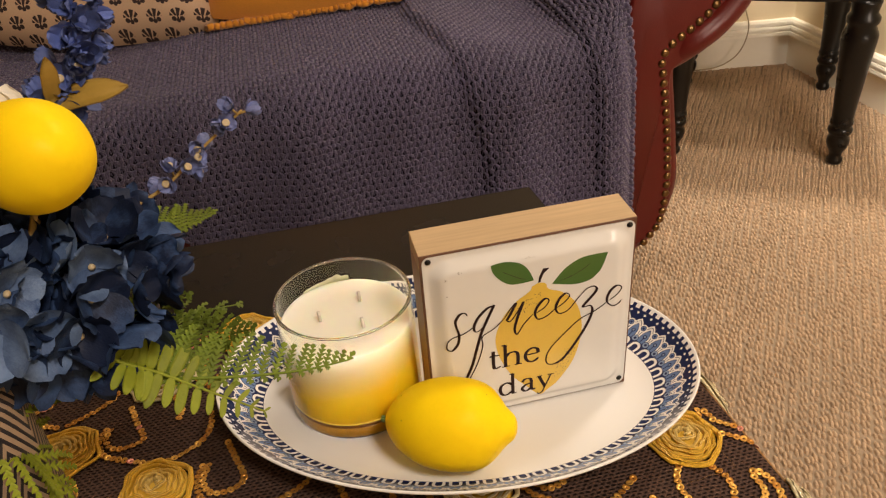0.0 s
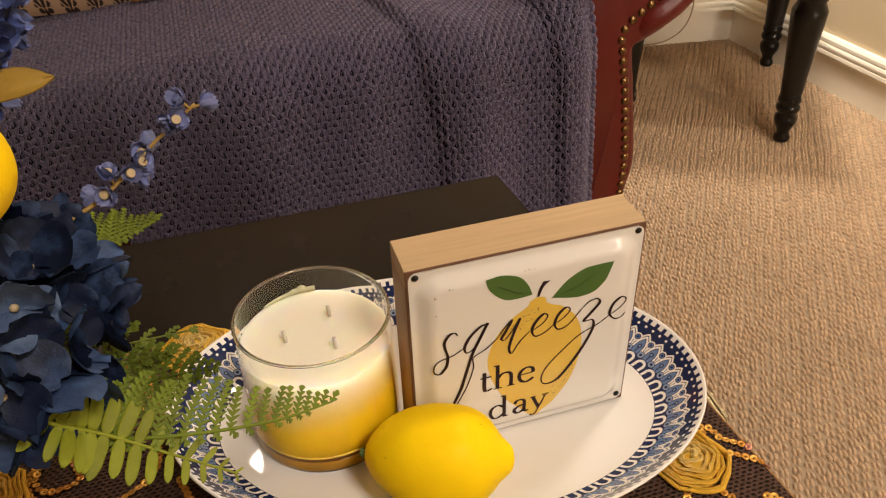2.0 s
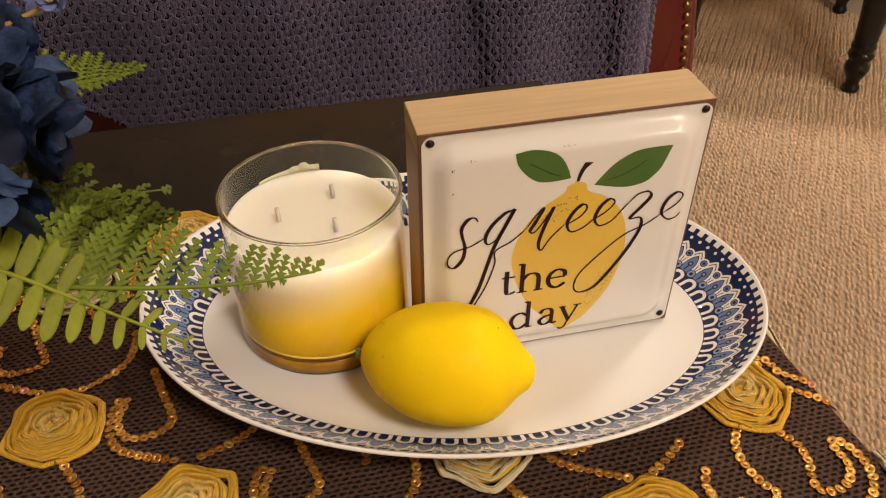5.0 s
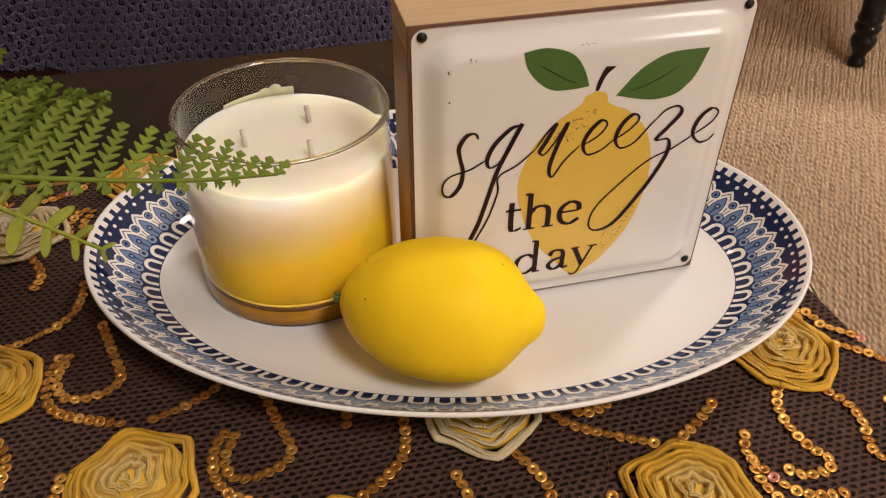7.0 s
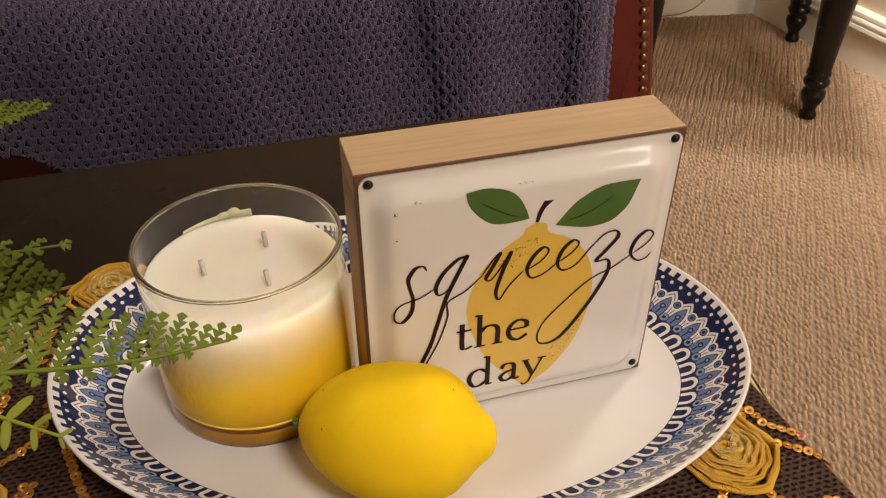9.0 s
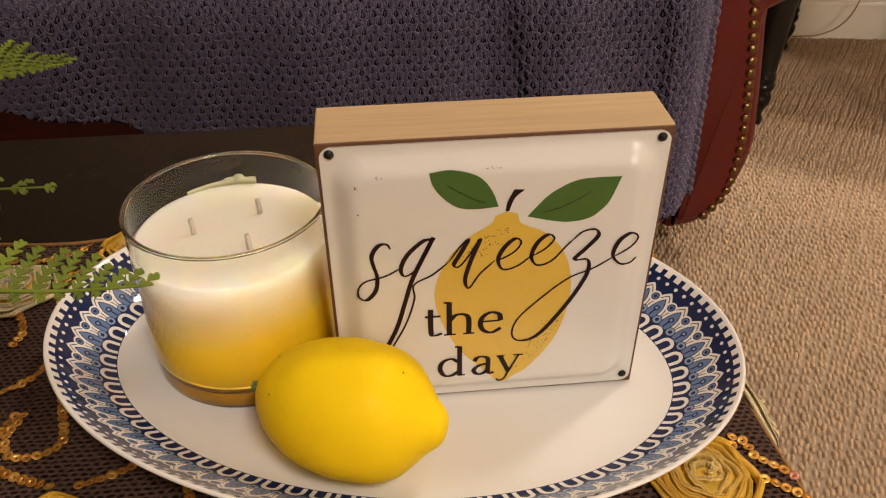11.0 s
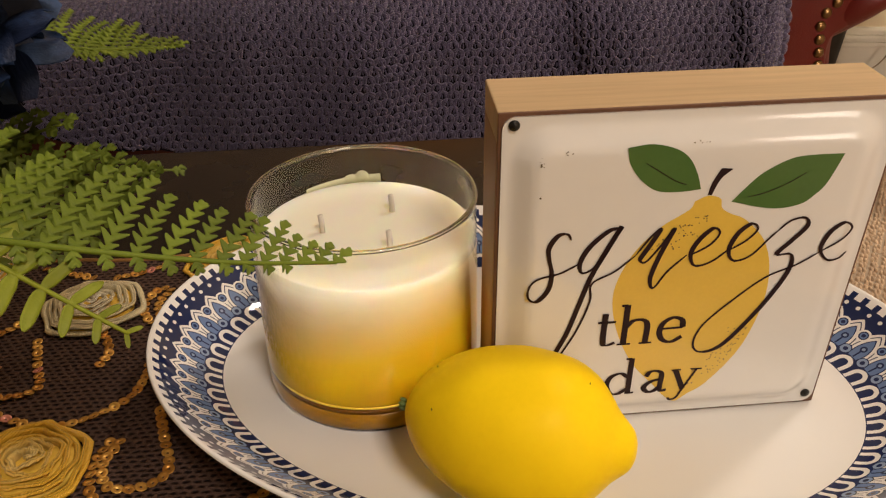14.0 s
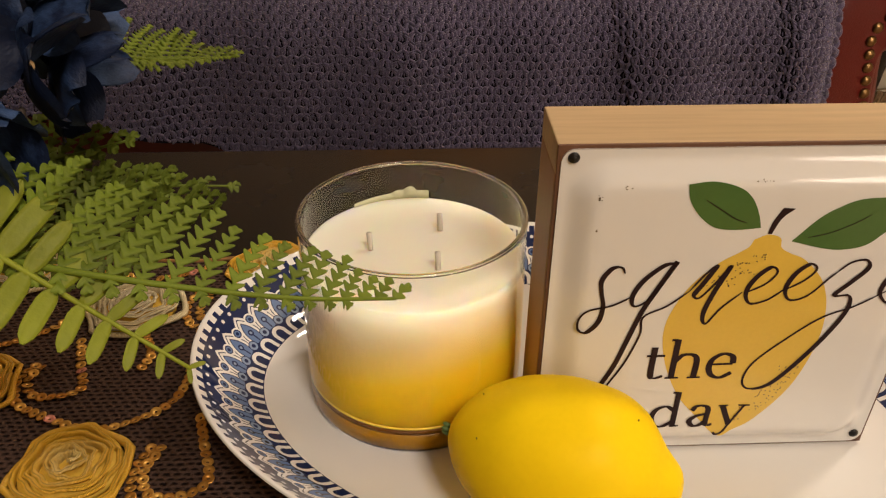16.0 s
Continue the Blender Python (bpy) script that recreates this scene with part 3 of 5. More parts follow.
HANG = 0.009
runner = thing("table_runner", pose(0, 0, 0), "brown-black net runner with gold sequins and roses, on coffee table", "table runner")
ys = list(np.linspace(0.14, CLOTH_BACK, 70))
steps = list(np.linspace(0, 1.045, 130)) + list(np.linspace(1.048, 1.092, 22))
sheet = [over_edge(-0.80 + f * (edge_x(y) + HANG + 0.80) / 1.092, y + 0.0025 * math.sin(f * 50)) for f in steps for y in ys]
part("net_cloth", both_sides(sheet, len(steps), len(ys), 0.0016), RUNNER, runner)
part("edge_cord", tube([over_edge(edge_x(y) + HANG + 0.001, y) for y in np.linspace(0.14, CLOTH_BACK, 60)], 0.0016, 6), THREAD, runner, "gold edge cord")
part("edge_cord", tube([over_edge(x, CLOTH_BACK + 0.001 + 0.0025 * math.sin(x * 60)) for x in np.linspace(-0.80, edge_x(CLOTH_BACK) + HANG, 130)], 0.0014, 6), THREAD, runner, "gold edge cord")

STEP_A, STEP_B, FIRST = Vector((0.0745, -0.0625)), Vector((0.1466, 0.0)), Vector((-0.1415, 0.4300))


def rose_outline(a, seed):
    """How far the flat-sided rose reaches in the direction a, as a share of its radius."""
    corner = (a * 6 / (2 * math.pi) + 0.3 * math.sin(seed)) % 1.0 - 0.5
    return (1.0 + 0.65 * (0.94 / math.cos(corner * 2 * math.pi / 6) - 1.0)) * (1 + 0.16 * noise.noise((math.cos(a) * 1.1 + seed, math.sin(a) * 1.1, 2.0)))


def rose(seed, radius):
    """A ribbon rose: a crumpled satin strip on edge, wound from the middle out, inside a rolled braid."""
    turns, n, cols = 6.3, 760, 6
    verts, uvs = [], []
    for i in range(n + 1):
        f = i / n
        a = f * turns * 2 * math.pi
        c, s = math.cos(a), math.sin(a)
        lap = f * turns
        crush = noise.noise((c * 1.6 + seed, s * 1.6, lap * 1.3)) + 0.6 * noise.noise((c * 3.4, s * 3.4 + seed, lap * 1.7))
        r = radius * (0.02 + 0.82 * f ** 0.9) * rose_outline(a, seed) + radius * 0.058 * crush
        lean = radius * (0.100 + 0.045 * noise.noise((a * 0.9, seed * 1.7, 4.0)))
        tall = 0.0036 * (1 + 0.8 * noise.noise((a * 0.8, 7.0, seed)))
        foot = 0.0036 * (1 - f) + 0.0016
        for k in range(cols):
            g = k / (cols - 1)
            curl = math.sin(g * 2.3)
            rr = r + lean * g * g
            verts.append((rr * c, rr * s, foot + tall * curl))
            uvs.append((f * turns * (0.2 + f), g))
    faces = grid_faces(n + 1, cols)
    m, ring = 120, 7
    k0 = len(verts)
    for i in range(m):
        a = 2 * math.pi * i / m
        r = radius * 0.93 * rose_outline(a, seed)
        thick = 0.0014 + 0.0006 * noise.noise((math.cos(a) * 3, math.sin(a) * 3, seed))
        for k in range(ring):
            b = 2 * math.pi * k / ring
            rr = r + thick * 1.25 * math.cos(b)
            verts.append((rr * math.cos(a), rr * math.sin(a), 0.0019 + thick * math.sin(b)))
            uvs.append((i * 0.012, 0.6))
    faces += [(k0 + i * ring + k, k0 + (i + 1) % m * ring + k, k0 + (i + 1) % m * ring + (k + 1) % ring, k0 + i * ring + (k + 1) % ring) for i in range(m) for k in range(ring)]
    return verts, faces, uvs


ROSE_PAD = lathe([(0.0005, 0.0), (0.0225, 0.0), (0.0218, 0.0022), (0.014, 0.0038), (0.0005, 0.0052)], 24)


ROSES = []
for i in range(-4, 7):
    for j in range(-3, 4):
        c = FIRST + STEP_A * i + STEP_B * j
        c = c + Vector((0.004 * math.sin(5 * i + j), 0.004 * math.cos(3 * i + 2 * j)))
        if 0.17 < c.y < 0.626 and -0.45 < c.x < 0.315:
            ROSES.append((i, j, Vector((c.x, min(c.y, 0.594)))))
rose_meshes, padded, pad_first = {}, set(), None


def draped(mesh, c, turn):
    """A rose that lies half over the table's end, bent with the cloth."""
    out = []
    for x, y, z in mesh[0]:
        u, v = c.x + x * math.cos(turn) - y * math.sin(turn), c.y + x * math.sin(turn) + y * math.cos(turn)
        p, q = over_edge(u, v), over_edge(u + 0.0005, v)
        d = (q - p).normalized()
        out.append(tuple(p + Vector((-d.z, 0, d.x)) * (z + 0.0006)))
    return (out, mesh[1], mesh[2])


for k, (i, j, c) in enumerate(ROSES):
    pale = (i, j) in ((-2, 1), (0, 1), (1, 1), (-1, 1), (-3, 1), (2, 2), (0, 3))
    label = "pale champagne ribbon rose" if pale else "gold ribbon rose"
    ribbon_stuff = PALE_RIBBON if pale else GOLD_RIBBON
    if c.x + 0.024 > edge_x(c.y):
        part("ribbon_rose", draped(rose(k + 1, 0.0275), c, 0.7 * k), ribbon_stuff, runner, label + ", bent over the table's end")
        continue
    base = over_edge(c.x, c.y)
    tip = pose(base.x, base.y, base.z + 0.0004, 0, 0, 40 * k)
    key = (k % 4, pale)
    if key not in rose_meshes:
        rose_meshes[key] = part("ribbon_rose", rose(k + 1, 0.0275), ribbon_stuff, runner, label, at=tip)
    else:
        o = again(rose_meshes[key], tip, runner)
        tagged(o, rose_meshes[key]["label"])
    made = rose_meshes[key] if key not in padded else o
    padded.add(key)
    if pad_first is None:
        pad_first = part("pad", ROSE_PAD, PAD, made)
    else:
        again(pad_first, Matrix.Identity(4), made)

# sequin scroll of one repeat, from the rose's middle
HOOK = [(0.0505, 0.0325), (0.0550, 0.0140), (0.0600, -0.0050), (0.0490, -0.0125), (0.0378, -0.0100), (0.0338, 0.0030), (0.0370, 0.0130), (0.0305, 0.0135), (0.0270, 0.0005), (0.0310, -0.0140), (0.0430, -0.0230), (0.0690, -0.0345)]
LINK = [(0.0772, -0.0348), (0.0917, -0.0284), (0.1056, -0.0178), (0.1110, -0.0040), (0.1120, 0.0080)]
SIDE = [(0.0080, -0.0250), (0.0160, -0.0420), (0.0150, -0.0560)]
sequin_mesh = lathe([(0.0006, 0.0), (0.0017, 0.0001), (0.0027, 0.0004), (0.0027, 0.00055), (0.0017, 0.00028), (0.0007, 0.00018), (0.0006, 0.0)], 12, closed=True)


def even(points, gap):
    """Points at even distances along a smooth line."""
    pts = spline(points, 10)
    out, left = [pts[0]], gap
    for a, b in zip(pts, pts[1:]):
        d = (b - a).length
        while d >= left:
            a = a + (b - a) * (left / d)
            out.append(a)
            d, left = (b - a).length, gap
        left -= d
    return out


# scrolls towards the table's end, mirrored and wider than the others
END_SCROLLS = [
    [(0.252, 0.394), (0.257, 0.390), (0.258, 0.382), (0.265, 0.375), (0.276, 0.366)],
    [(0.250, 0.389), (0.249, 0.379), (0.255, 0.370), (0.264, 0.363), (0.279, 0.350)],
    [(0.230, 0.349), (0.236, 0.341), (0.2405, 0.332), (0.2405, 0.322), (0.237, 0.313), (0.236, 0.305), (0.246, 0.303), (0.255, 0.308), (0.259, 0.316), (0.258, 0.326), (0.261, 0.331), (0.2665, 0.323), (0.2675, 0.310), (0.262, 0.299), (0.252, 0.290), (0.235, 0.277)],
    [(0.215, 0.349), (0.209, 0.340), (0.207, 0.329), (0.2095, 0.316), (0.2145, 0.307), (0.208, 0.303), (0.198, 0.304), (0.192, 0.311)],
    [(0.186, 0.328), (0.182, 0.319), (0.185, 0.308), (0.191, 0.298), (0.201, 0.293), (0.212, 0.292)],
]


def at_the_end(p):
    """Whether a spot belongs to the end scrolls."""
    return p.x > 0.184 and p.y < 0.400 and (p.y > 0.274 or p.x > 0.235)


rng = random.Random(7)
places, threads = [], []


def lay(run):
    """Sets a row of sequins on its thread."""
    places.extend(run)
    if len(run) > 2:
        threads.append(tube([over_edge(p.x, p.y) + Vector((0, 0, 0.0003)) for p in run], 0.0004, 4))


for line in END_SCROLLS:
    lay([p for p in even([Vector(q) for q in line], 0.0049) if p.x < edge_x(p.y) + HANG - 0.003])
for i in range(-5, 7):
    for j in range(-3, 4):
        o = FIRST + STEP_A * i + STEP_B * j
        for line in (HOOK, LINK, SIDE):
            pts = [o + Vector(p) + Vector((0.0015 * math.sin(7 * i + 3 * j + k), 0.0015 * math.cos(4 * i + k))) for k, p in enumerate(line)]
            lay([p for p in even(pts, 0.0049) if 0.16 < p.y < CLOTH_BACK - 0.004 and -0.42 < p.x < edge_x(p.y) + HANG - 0.004 and not at_the_end(p)])
part("gold_thread", joined(threads), THREAD, runner, "fine gold thread under the sequins")
rng_thread = random.Random(21)
for k in range(9):
    x, y, a = rng_thread.uniform(-0.22, 0.24), rng_thread.uniform(0.27, 0.40), rng_thread.uniform(0, 6.28)
    path = []
    for q in range(6):
        path.append(over_edge(x, y) + Vector((0, 0, 0.0012 + 0.0012 * math.sin(q))))
        a += rng_thread.uniform(-0.5, 0.5)
        x, y = x + 0.007 * math.cos(a), y + 0.007 * math.sin(a)
    part("loose_thread", tube(spline(path, 5), 0.00008, 4), THREAD, runner, "loose gold thread" if k == 0 else "")
poses = []
for p in places:
    b = over_edge(p.x, p.y)
    fall = 60 if p.x > edge_x(p.y) + 0.002 else 0
    poses.append(pose(b.x, b.y, b.z + 0.0009, rng.uniform(-15, 15), fall + rng.uniform(-15, 15), rng.uniform(0, 360)))
near = [m for m in poses if m.translation.y < 0.47 and not (0.0 < m.translation.x < 0.19 and m.translation.y > 0.345)]
near = sorted(near, key=lambda m: (m.translation - Vector((0.06, 0.36, 0.46))).length)[:300]
keep = set(id(m) for m in near)
first = part("sequin", sequin_mesh, SEQUIN, runner, at=near[0])
for m in near[1:]:
    again(first, m, runner)
tagged(part("sequin_scatter", joined([moved(sequin_mesh, m) for m in poses if id(m) not in keep]), SEQUIN, runner, "more gold sequins on the net"), kind="stuff")


# ---- platter ----
PLATE = pose(0.0848, 0.4600, 0.0, 0, 0, -14)
FLAT = 0.4760


def platter():
    t = thing("oval_platter", PLATE, "large oval white porcelain platter with blue printed rim", "platter")
    rings = [(0.0, 0.0, FLAT, 0), (0.05, 0.03, FLAT, 0), (0.10, 0.062, FLAT, 0), (0.138, 0.084, FLAT, 0)]
    a0, b0, a1, b1 = 0.1495, 0.0925, 0.1790, 0.1210
    for k in range(13):
        f = k / 12
        rings.append((a0 + (a1 - a0) * f, b0 + (b1 - b0) * f, FLAT + 0.0005 + 0.0238 * (0.35 * f + 0.65 * f ** 1.6), f))
    rings += [(a1 + 0.0012, b1 + 0.0012, 0.5008, 1), (a1 + 0.0018, b1 + 0.0018, 0.4996, 1), (a1 + 0.0008, b1 + 0.0008, 0.4980, 1)]
    for k in range(8):
        f = 1 - k / 7
        rings.append((a0 + (a1 - a0) * f - 0.004, b0 + (b1 - b0) * f - 0.004, FLAT - 0.005 + 0.0232 * (0.35 * f + 0.65 * f ** 1.6), 1))
    rings += [(0.0, 0.0, FLAT - 0.005, 1)]
    n = 184
    bm = bmesh.new()
    uv = bm.loops.layers.uv.new("uv")
    # arc length along the rim, so that the printed petals keep one width
    dense = [(0.165 * math.cos(2 * math.pi * k / n), 0.107 * math.sin(2 * math.pi * k / n)) for k in range(n + 1)]
    arc = [0.0]
    for p, q in zip(dense, dense[1:]):
        arc.append(arc[-1] + math.hypot(q[0] - p[0], q[1] - p[1]))
    arc = [70.0 * s / arc[-1] for s in arc]
    grid = []
    for a, b, z, f in rings:
        if a == 0:
            grid.append([bm.verts.new((0, 0, z))] * n)
        else:
            grid.append([bm.verts.new((a * math.cos(2 * math.pi * k / n), b * math.sin(2 * math.pi * k / n), z)) for k in range(n)])
    for i in range(len(rings) - 1):
        for k in range(n):
            k2 = (k + 1) % n
            ring = [(i, k), (i, k2), (i + 1, k2), (i + 1, k)]
            vs, seen = [], []
            for r, c in ring:
                if grid[r][c] not in vs:
                    vs.append(grid[r][c])
                    seen.append((r, c))
            face = bm.faces.new(vs)
            for loop, (r, c) in zip(face.loops, seen):
                u = arc[k + 1] if c == k2 else arc[k]
                v = rings[r][3] if i >= 3 else 0.0
                loop[uv].uv = (u, v)
    part("dish", bm, PLATTER, t, "white dish with a rim of navy petals and dots")
    foot = [(0.142, 0.085, FLAT - 0.0046), (0.141, 0.084, CLOTH_Z + 0.001), (0.136, 0.079, CLOTH_Z + 0.001), (0.134, 0.077, FLAT - 0.0046)]
    verts = [(a * math.cos(2 * math.pi * k / 96), b * math.sin(2 * math.pi * k / 96), z) for a, b, z in foot for k in range(96)]
    faces = [(i * 96 + k, i * 96 + (k + 1) % 96, (i + 1) * 96 + (k + 1) % 96, (i + 1) * 96 + k) for i in range(3) for k in range(96)]
    part("foot_ring", (verts, faces), ENAMEL, t, "unprinted white foot ring")


platter()


# ---- candle ----
def candle():
    t = thing("jar_candle", pose(0.0112, 0.4752, FLAT + 0.0006), "three-wick candle in clear glass, white wax fading to amber", "candle")
    outer = [(0.0412, 0.0), (0.0452, 0.0003), (0.0478, 0.0014), (0.0491, 0.0036), (0.0496, 0.0070), (0.0496, 0.030), (0.0492, 0.060), (0.0488, 0.0900), (0.0491, 0.0922), (0.0487, 0.0938)]
    inner = [(0.0477, 0.0940), (0.0471, 0.0930), (0.0472, 0.0905), (0.0477, 0.060), (0.0481, 0.030), (0.0480, 0.0240), (0.0476, 0.0200), (0.0460, 0.0175), (0.0430, 0.0168), (0.020, 0.0166), (0.0004, 0.0165)]
    jar = part("glass_jar", lathe([(0.0004, 0.0016), (0.020, 0.0015), (0.036, 0.0010)] + outer + inner, 96), GLASS, t, "clear glass jar with a thick foot")
    jar.visible_shadow = False
    rim = part("rim", lathe([(0.0481 + 0.0011 * math.cos(a), 0.0937 + 0.0009 * math.sin(a)) for a in (k * math.pi / 5 for k in range(10))], 96, closed=True), RIM_GLASS, t, "rounded glass rim")
    rim.visible_shadow = False
    # opaque solids paint the glow, refraction and glint of the glass foot
    part("foot", lathe([(0.0004, 0.0020), (0.0455, 0.0020), (0.0475, 0.0032), (0.0486, 0.0062), (0.0488, 0.0122), (0.0004, 0.0122)], 96), AMBER, t, "amber solid, painted glow of wax in the glass foot")
    part("foot_band", lathe([(0.0004, 0.0123), (0.0486, 0.0123), (0.0488, 0.0136), (0.0486, 0.0149), (0.0004, 0.0149)], 96), AMBER_DARK, t, "dark amber band, painted refraction in the glass")
    part("foot_line", lathe([(0.0004, 0.0150), (0.0484, 0.0150), (0.0488, 0.0155), (0.0487, 0.0162), (0.0004, 0.0162)], 96), AMBER_LINE, t, "bright amber line, painted glint in the glass")
    body = [(0.0004, 0.0163), (0.0484, 0.0163), (0.0486, 0.0170), (0.0484, 0.030), (0.0479, 0.060), (0.0474, 0.0752), (0.0462, 0.0757), (0.0440, 0.0753), (0.020, 0.0751), (0.0004, 0.0752)]
    part("wax", lathe(body, 96), WAX, t, "wax fading from white to amber yellow")
    for x, y in ((-0.0185, 0.001), (0.0125, 0.0165), (0.0105, -0.0155)):
        part("wick", tube([(x, y, 0.0735), (x - 0.0001, y, 0.079), (x - 0.0004, y - 0.0002, 0.0835)], 0.0013, 8), WICK, t)
    # label on the far side of the jar, its scalloped head above the wax
    verts, faces = [], []
    n = 64
    for k in range(n + 1):
        a = math.radians(80 + 46 * k / n)
        f = k / n
        h = 0.0775 + 0.0026 * (1 - f)
        crest = [(0.10, 0.0010, 0.10), (0.24, 0.0034, 0.09), (0.38, 0.0018, 0.09)]
        for c, up, w in crest:
            if abs(f - c) < w:
                h = max(h, 0.0785 + up * math.sqrt(max(0.0, 1 - ((f - c) / w) ** 2)))
        for r, z in ((0.0463, 0.0755), (0.0463, h), (0.0466, h), (0.0466, 0.0755)):
            verts.append((r * math.cos(a), r * math.sin(a), z))
    for k in range(n):
        for i in range(4):
            faces.append((k * 4 + i, k * 4 + (i + 1) % 4, k * 4 + 4 + (i + 1) % 4, k * 4 + 4 + i))
    part("label", (verts, faces), LABEL, t, "cream paper label with a scalloped head")


candle()


# ---- lemon ----
LEMON_SIDE = [(-0.5, 0.0), (-0.496, 0.12), (-0.478, 0.25), (-0.44, 0.43), (-0.36, 0.66), (-0.22, 0.88), (-0.06, 0.99), (0.08, 1.0), (0.20, 0.94), (0.30, 0.79), (0.365, 0.60), (0.405, 0.45), (0.435, 0.36), (0.462, 0.29), (0.484, 0.21), (0.497, 0.10), (0.5, 0.0)]


def lemon_mesh(length, radius, seed):
    """A lemon along x, with a nub at +x and a small stalk end at -x."""
    side = spline(LEMON_SIDE, 4)
    m = 64
    verts, faces = [], []
    for x, r in side:
        for k in range(m):
            b = 2 * math.pi * k / m
            dent = 1 + 0.022 * noise.noise((math.cos(b) * 1.5 + seed, math.sin(b) * 1.5, x * 5))
            verts.append((x * length, radius * max(r, 0.004) * math.cos(b) * dent, radius * max(r, 0.004) * math.sin(b) * dent))
    for i in range(len(side) - 1):
        for k in range(m):
            faces.append((i * m + k, i * m + (k + 1) % m, (i + 1) * m + (k + 1) % m, (i + 1) * m + k))
    return verts, faces


def lemon(m, label, seed):
    t = thing("lemon", m, label, "lemon")
    part("peel", lemon_mesh(0.0900, 0.0315, seed), LEMON, t, "bright yellow peel")
    star = []
    for k in range(5):
        a = 2 * math.pi * k / 5
        star.append(moved(lathe([(0.0003, 0.0), (0.0011, 0.0014), (0.0009, 0.0028), (0.0003, 0.0036)], 6), pose(-0.0447, 0.0016 * math.cos(a), 0.0016 * math.sin(a), 0, -70, math.degrees(0)) ))
    part("calyx", joined(star), CALYX, t, "small green stalk end")
    specks = []
    for a, b, r in ((-0.66, 2.35, 0.0003), (-0.72, 1.55, 0.00025), (0.55, 1.5, 0.00025)):
        x = a * 0.045
        rad = 0.0315 * math.sqrt(max(0.0, 1 - (a * 0.97) ** 2)) * 1.012
        specks.append(moved(lathe([(0.0001, -0.0006), (r, -0.0002), (r * 0.6, 0.0003), (0.0001, 0.0004)], 8), pose(x, rad * math.cos(b), rad * math.sin(b), 0, 0, 0)))
    tagged(part("specks", joined(specks), DOT_INK, t, "tiny brown specks on the peel"), kind="stuff")
    return t


lemon(pose(0.0665, 0.3925, FLAT + 0.0322, 0, 1, -21), "whole yellow lemon lying on the white platter", 2.0)


# ---- sign ----
SX, SZ, SY, SW, SIGN_LEAN = 0.1345, 0.5506, 0.4266, 0.1480, 1.5


def ribbon(points, wide, narrow, slant=62.0, steps=9, lift=0.0):
    """A pen stroke on the sign's face: broad on the strokes that run down, fine on those that run up. Millimetres from the middle of the face."""
    pts = spline(points, steps)
    verts, faces = [], []
    pen = math.radians(slant)
    for i, p in enumerate(pts):
        d = pts[min(i + 1, len(pts) - 1)] - pts[max(i - 1, 0)]
        if d.length < 1e-6:
            d = Vector((1, 0))
        d.normalize()
        w = narrow + (wide - narrow) * abs(math.sin(math.atan2(d.y, d.x) - pen + math.pi / 2)) ** 2 if d.y < 0 else narrow
        w *= min(1.0, 0.45 + i / 6, 0.45 + (len(pts) - 1 - i) / 6)
        side = Vector((-d.y, d.x)) * w * 0.5
        for q in (p + side, p - side):
            verts.append((q.x * 0.001, 0.0, q.y * 0.001))
    for i in range(len(pts) - 1):
        faces.append((2 * i, 2 * i + 1, 2 * i + 3, 2 * i + 2))
    return verts, faces


def letter(strokes, x, y, size):
    """A book letter: strokes of (points, width at the ends and the middle), in heights of a small x."""
    out = []
    for pts, w0, w1 in strokes:
        path = spline(pts, 8) if len(pts) > 2 else [Vector(pts[0]), Vector(pts[1])]
        verts, faces = [], []
        for i, p in enumerate(path):
            d = (path[min(i + 1, len(path) - 1)] - path[max(i - 1, 0)]).normalized()
            w = w0 + (w1 - w0) * abs(d.y) ** 1.3
            side = Vector((-d.y, d.x)) * w * 0.5
            for q in (p + side, p - side):
                verts.append(((x + q.x * size) * 0.001, 0.0, (y + q.y * size) * 0.001))
        faces = [(2 * i, 2 * i + 1, 2 * i + 3, 2 * i + 2) for i in range(len(path) - 1)]
        out.append((verts, faces))
    return joined(out)


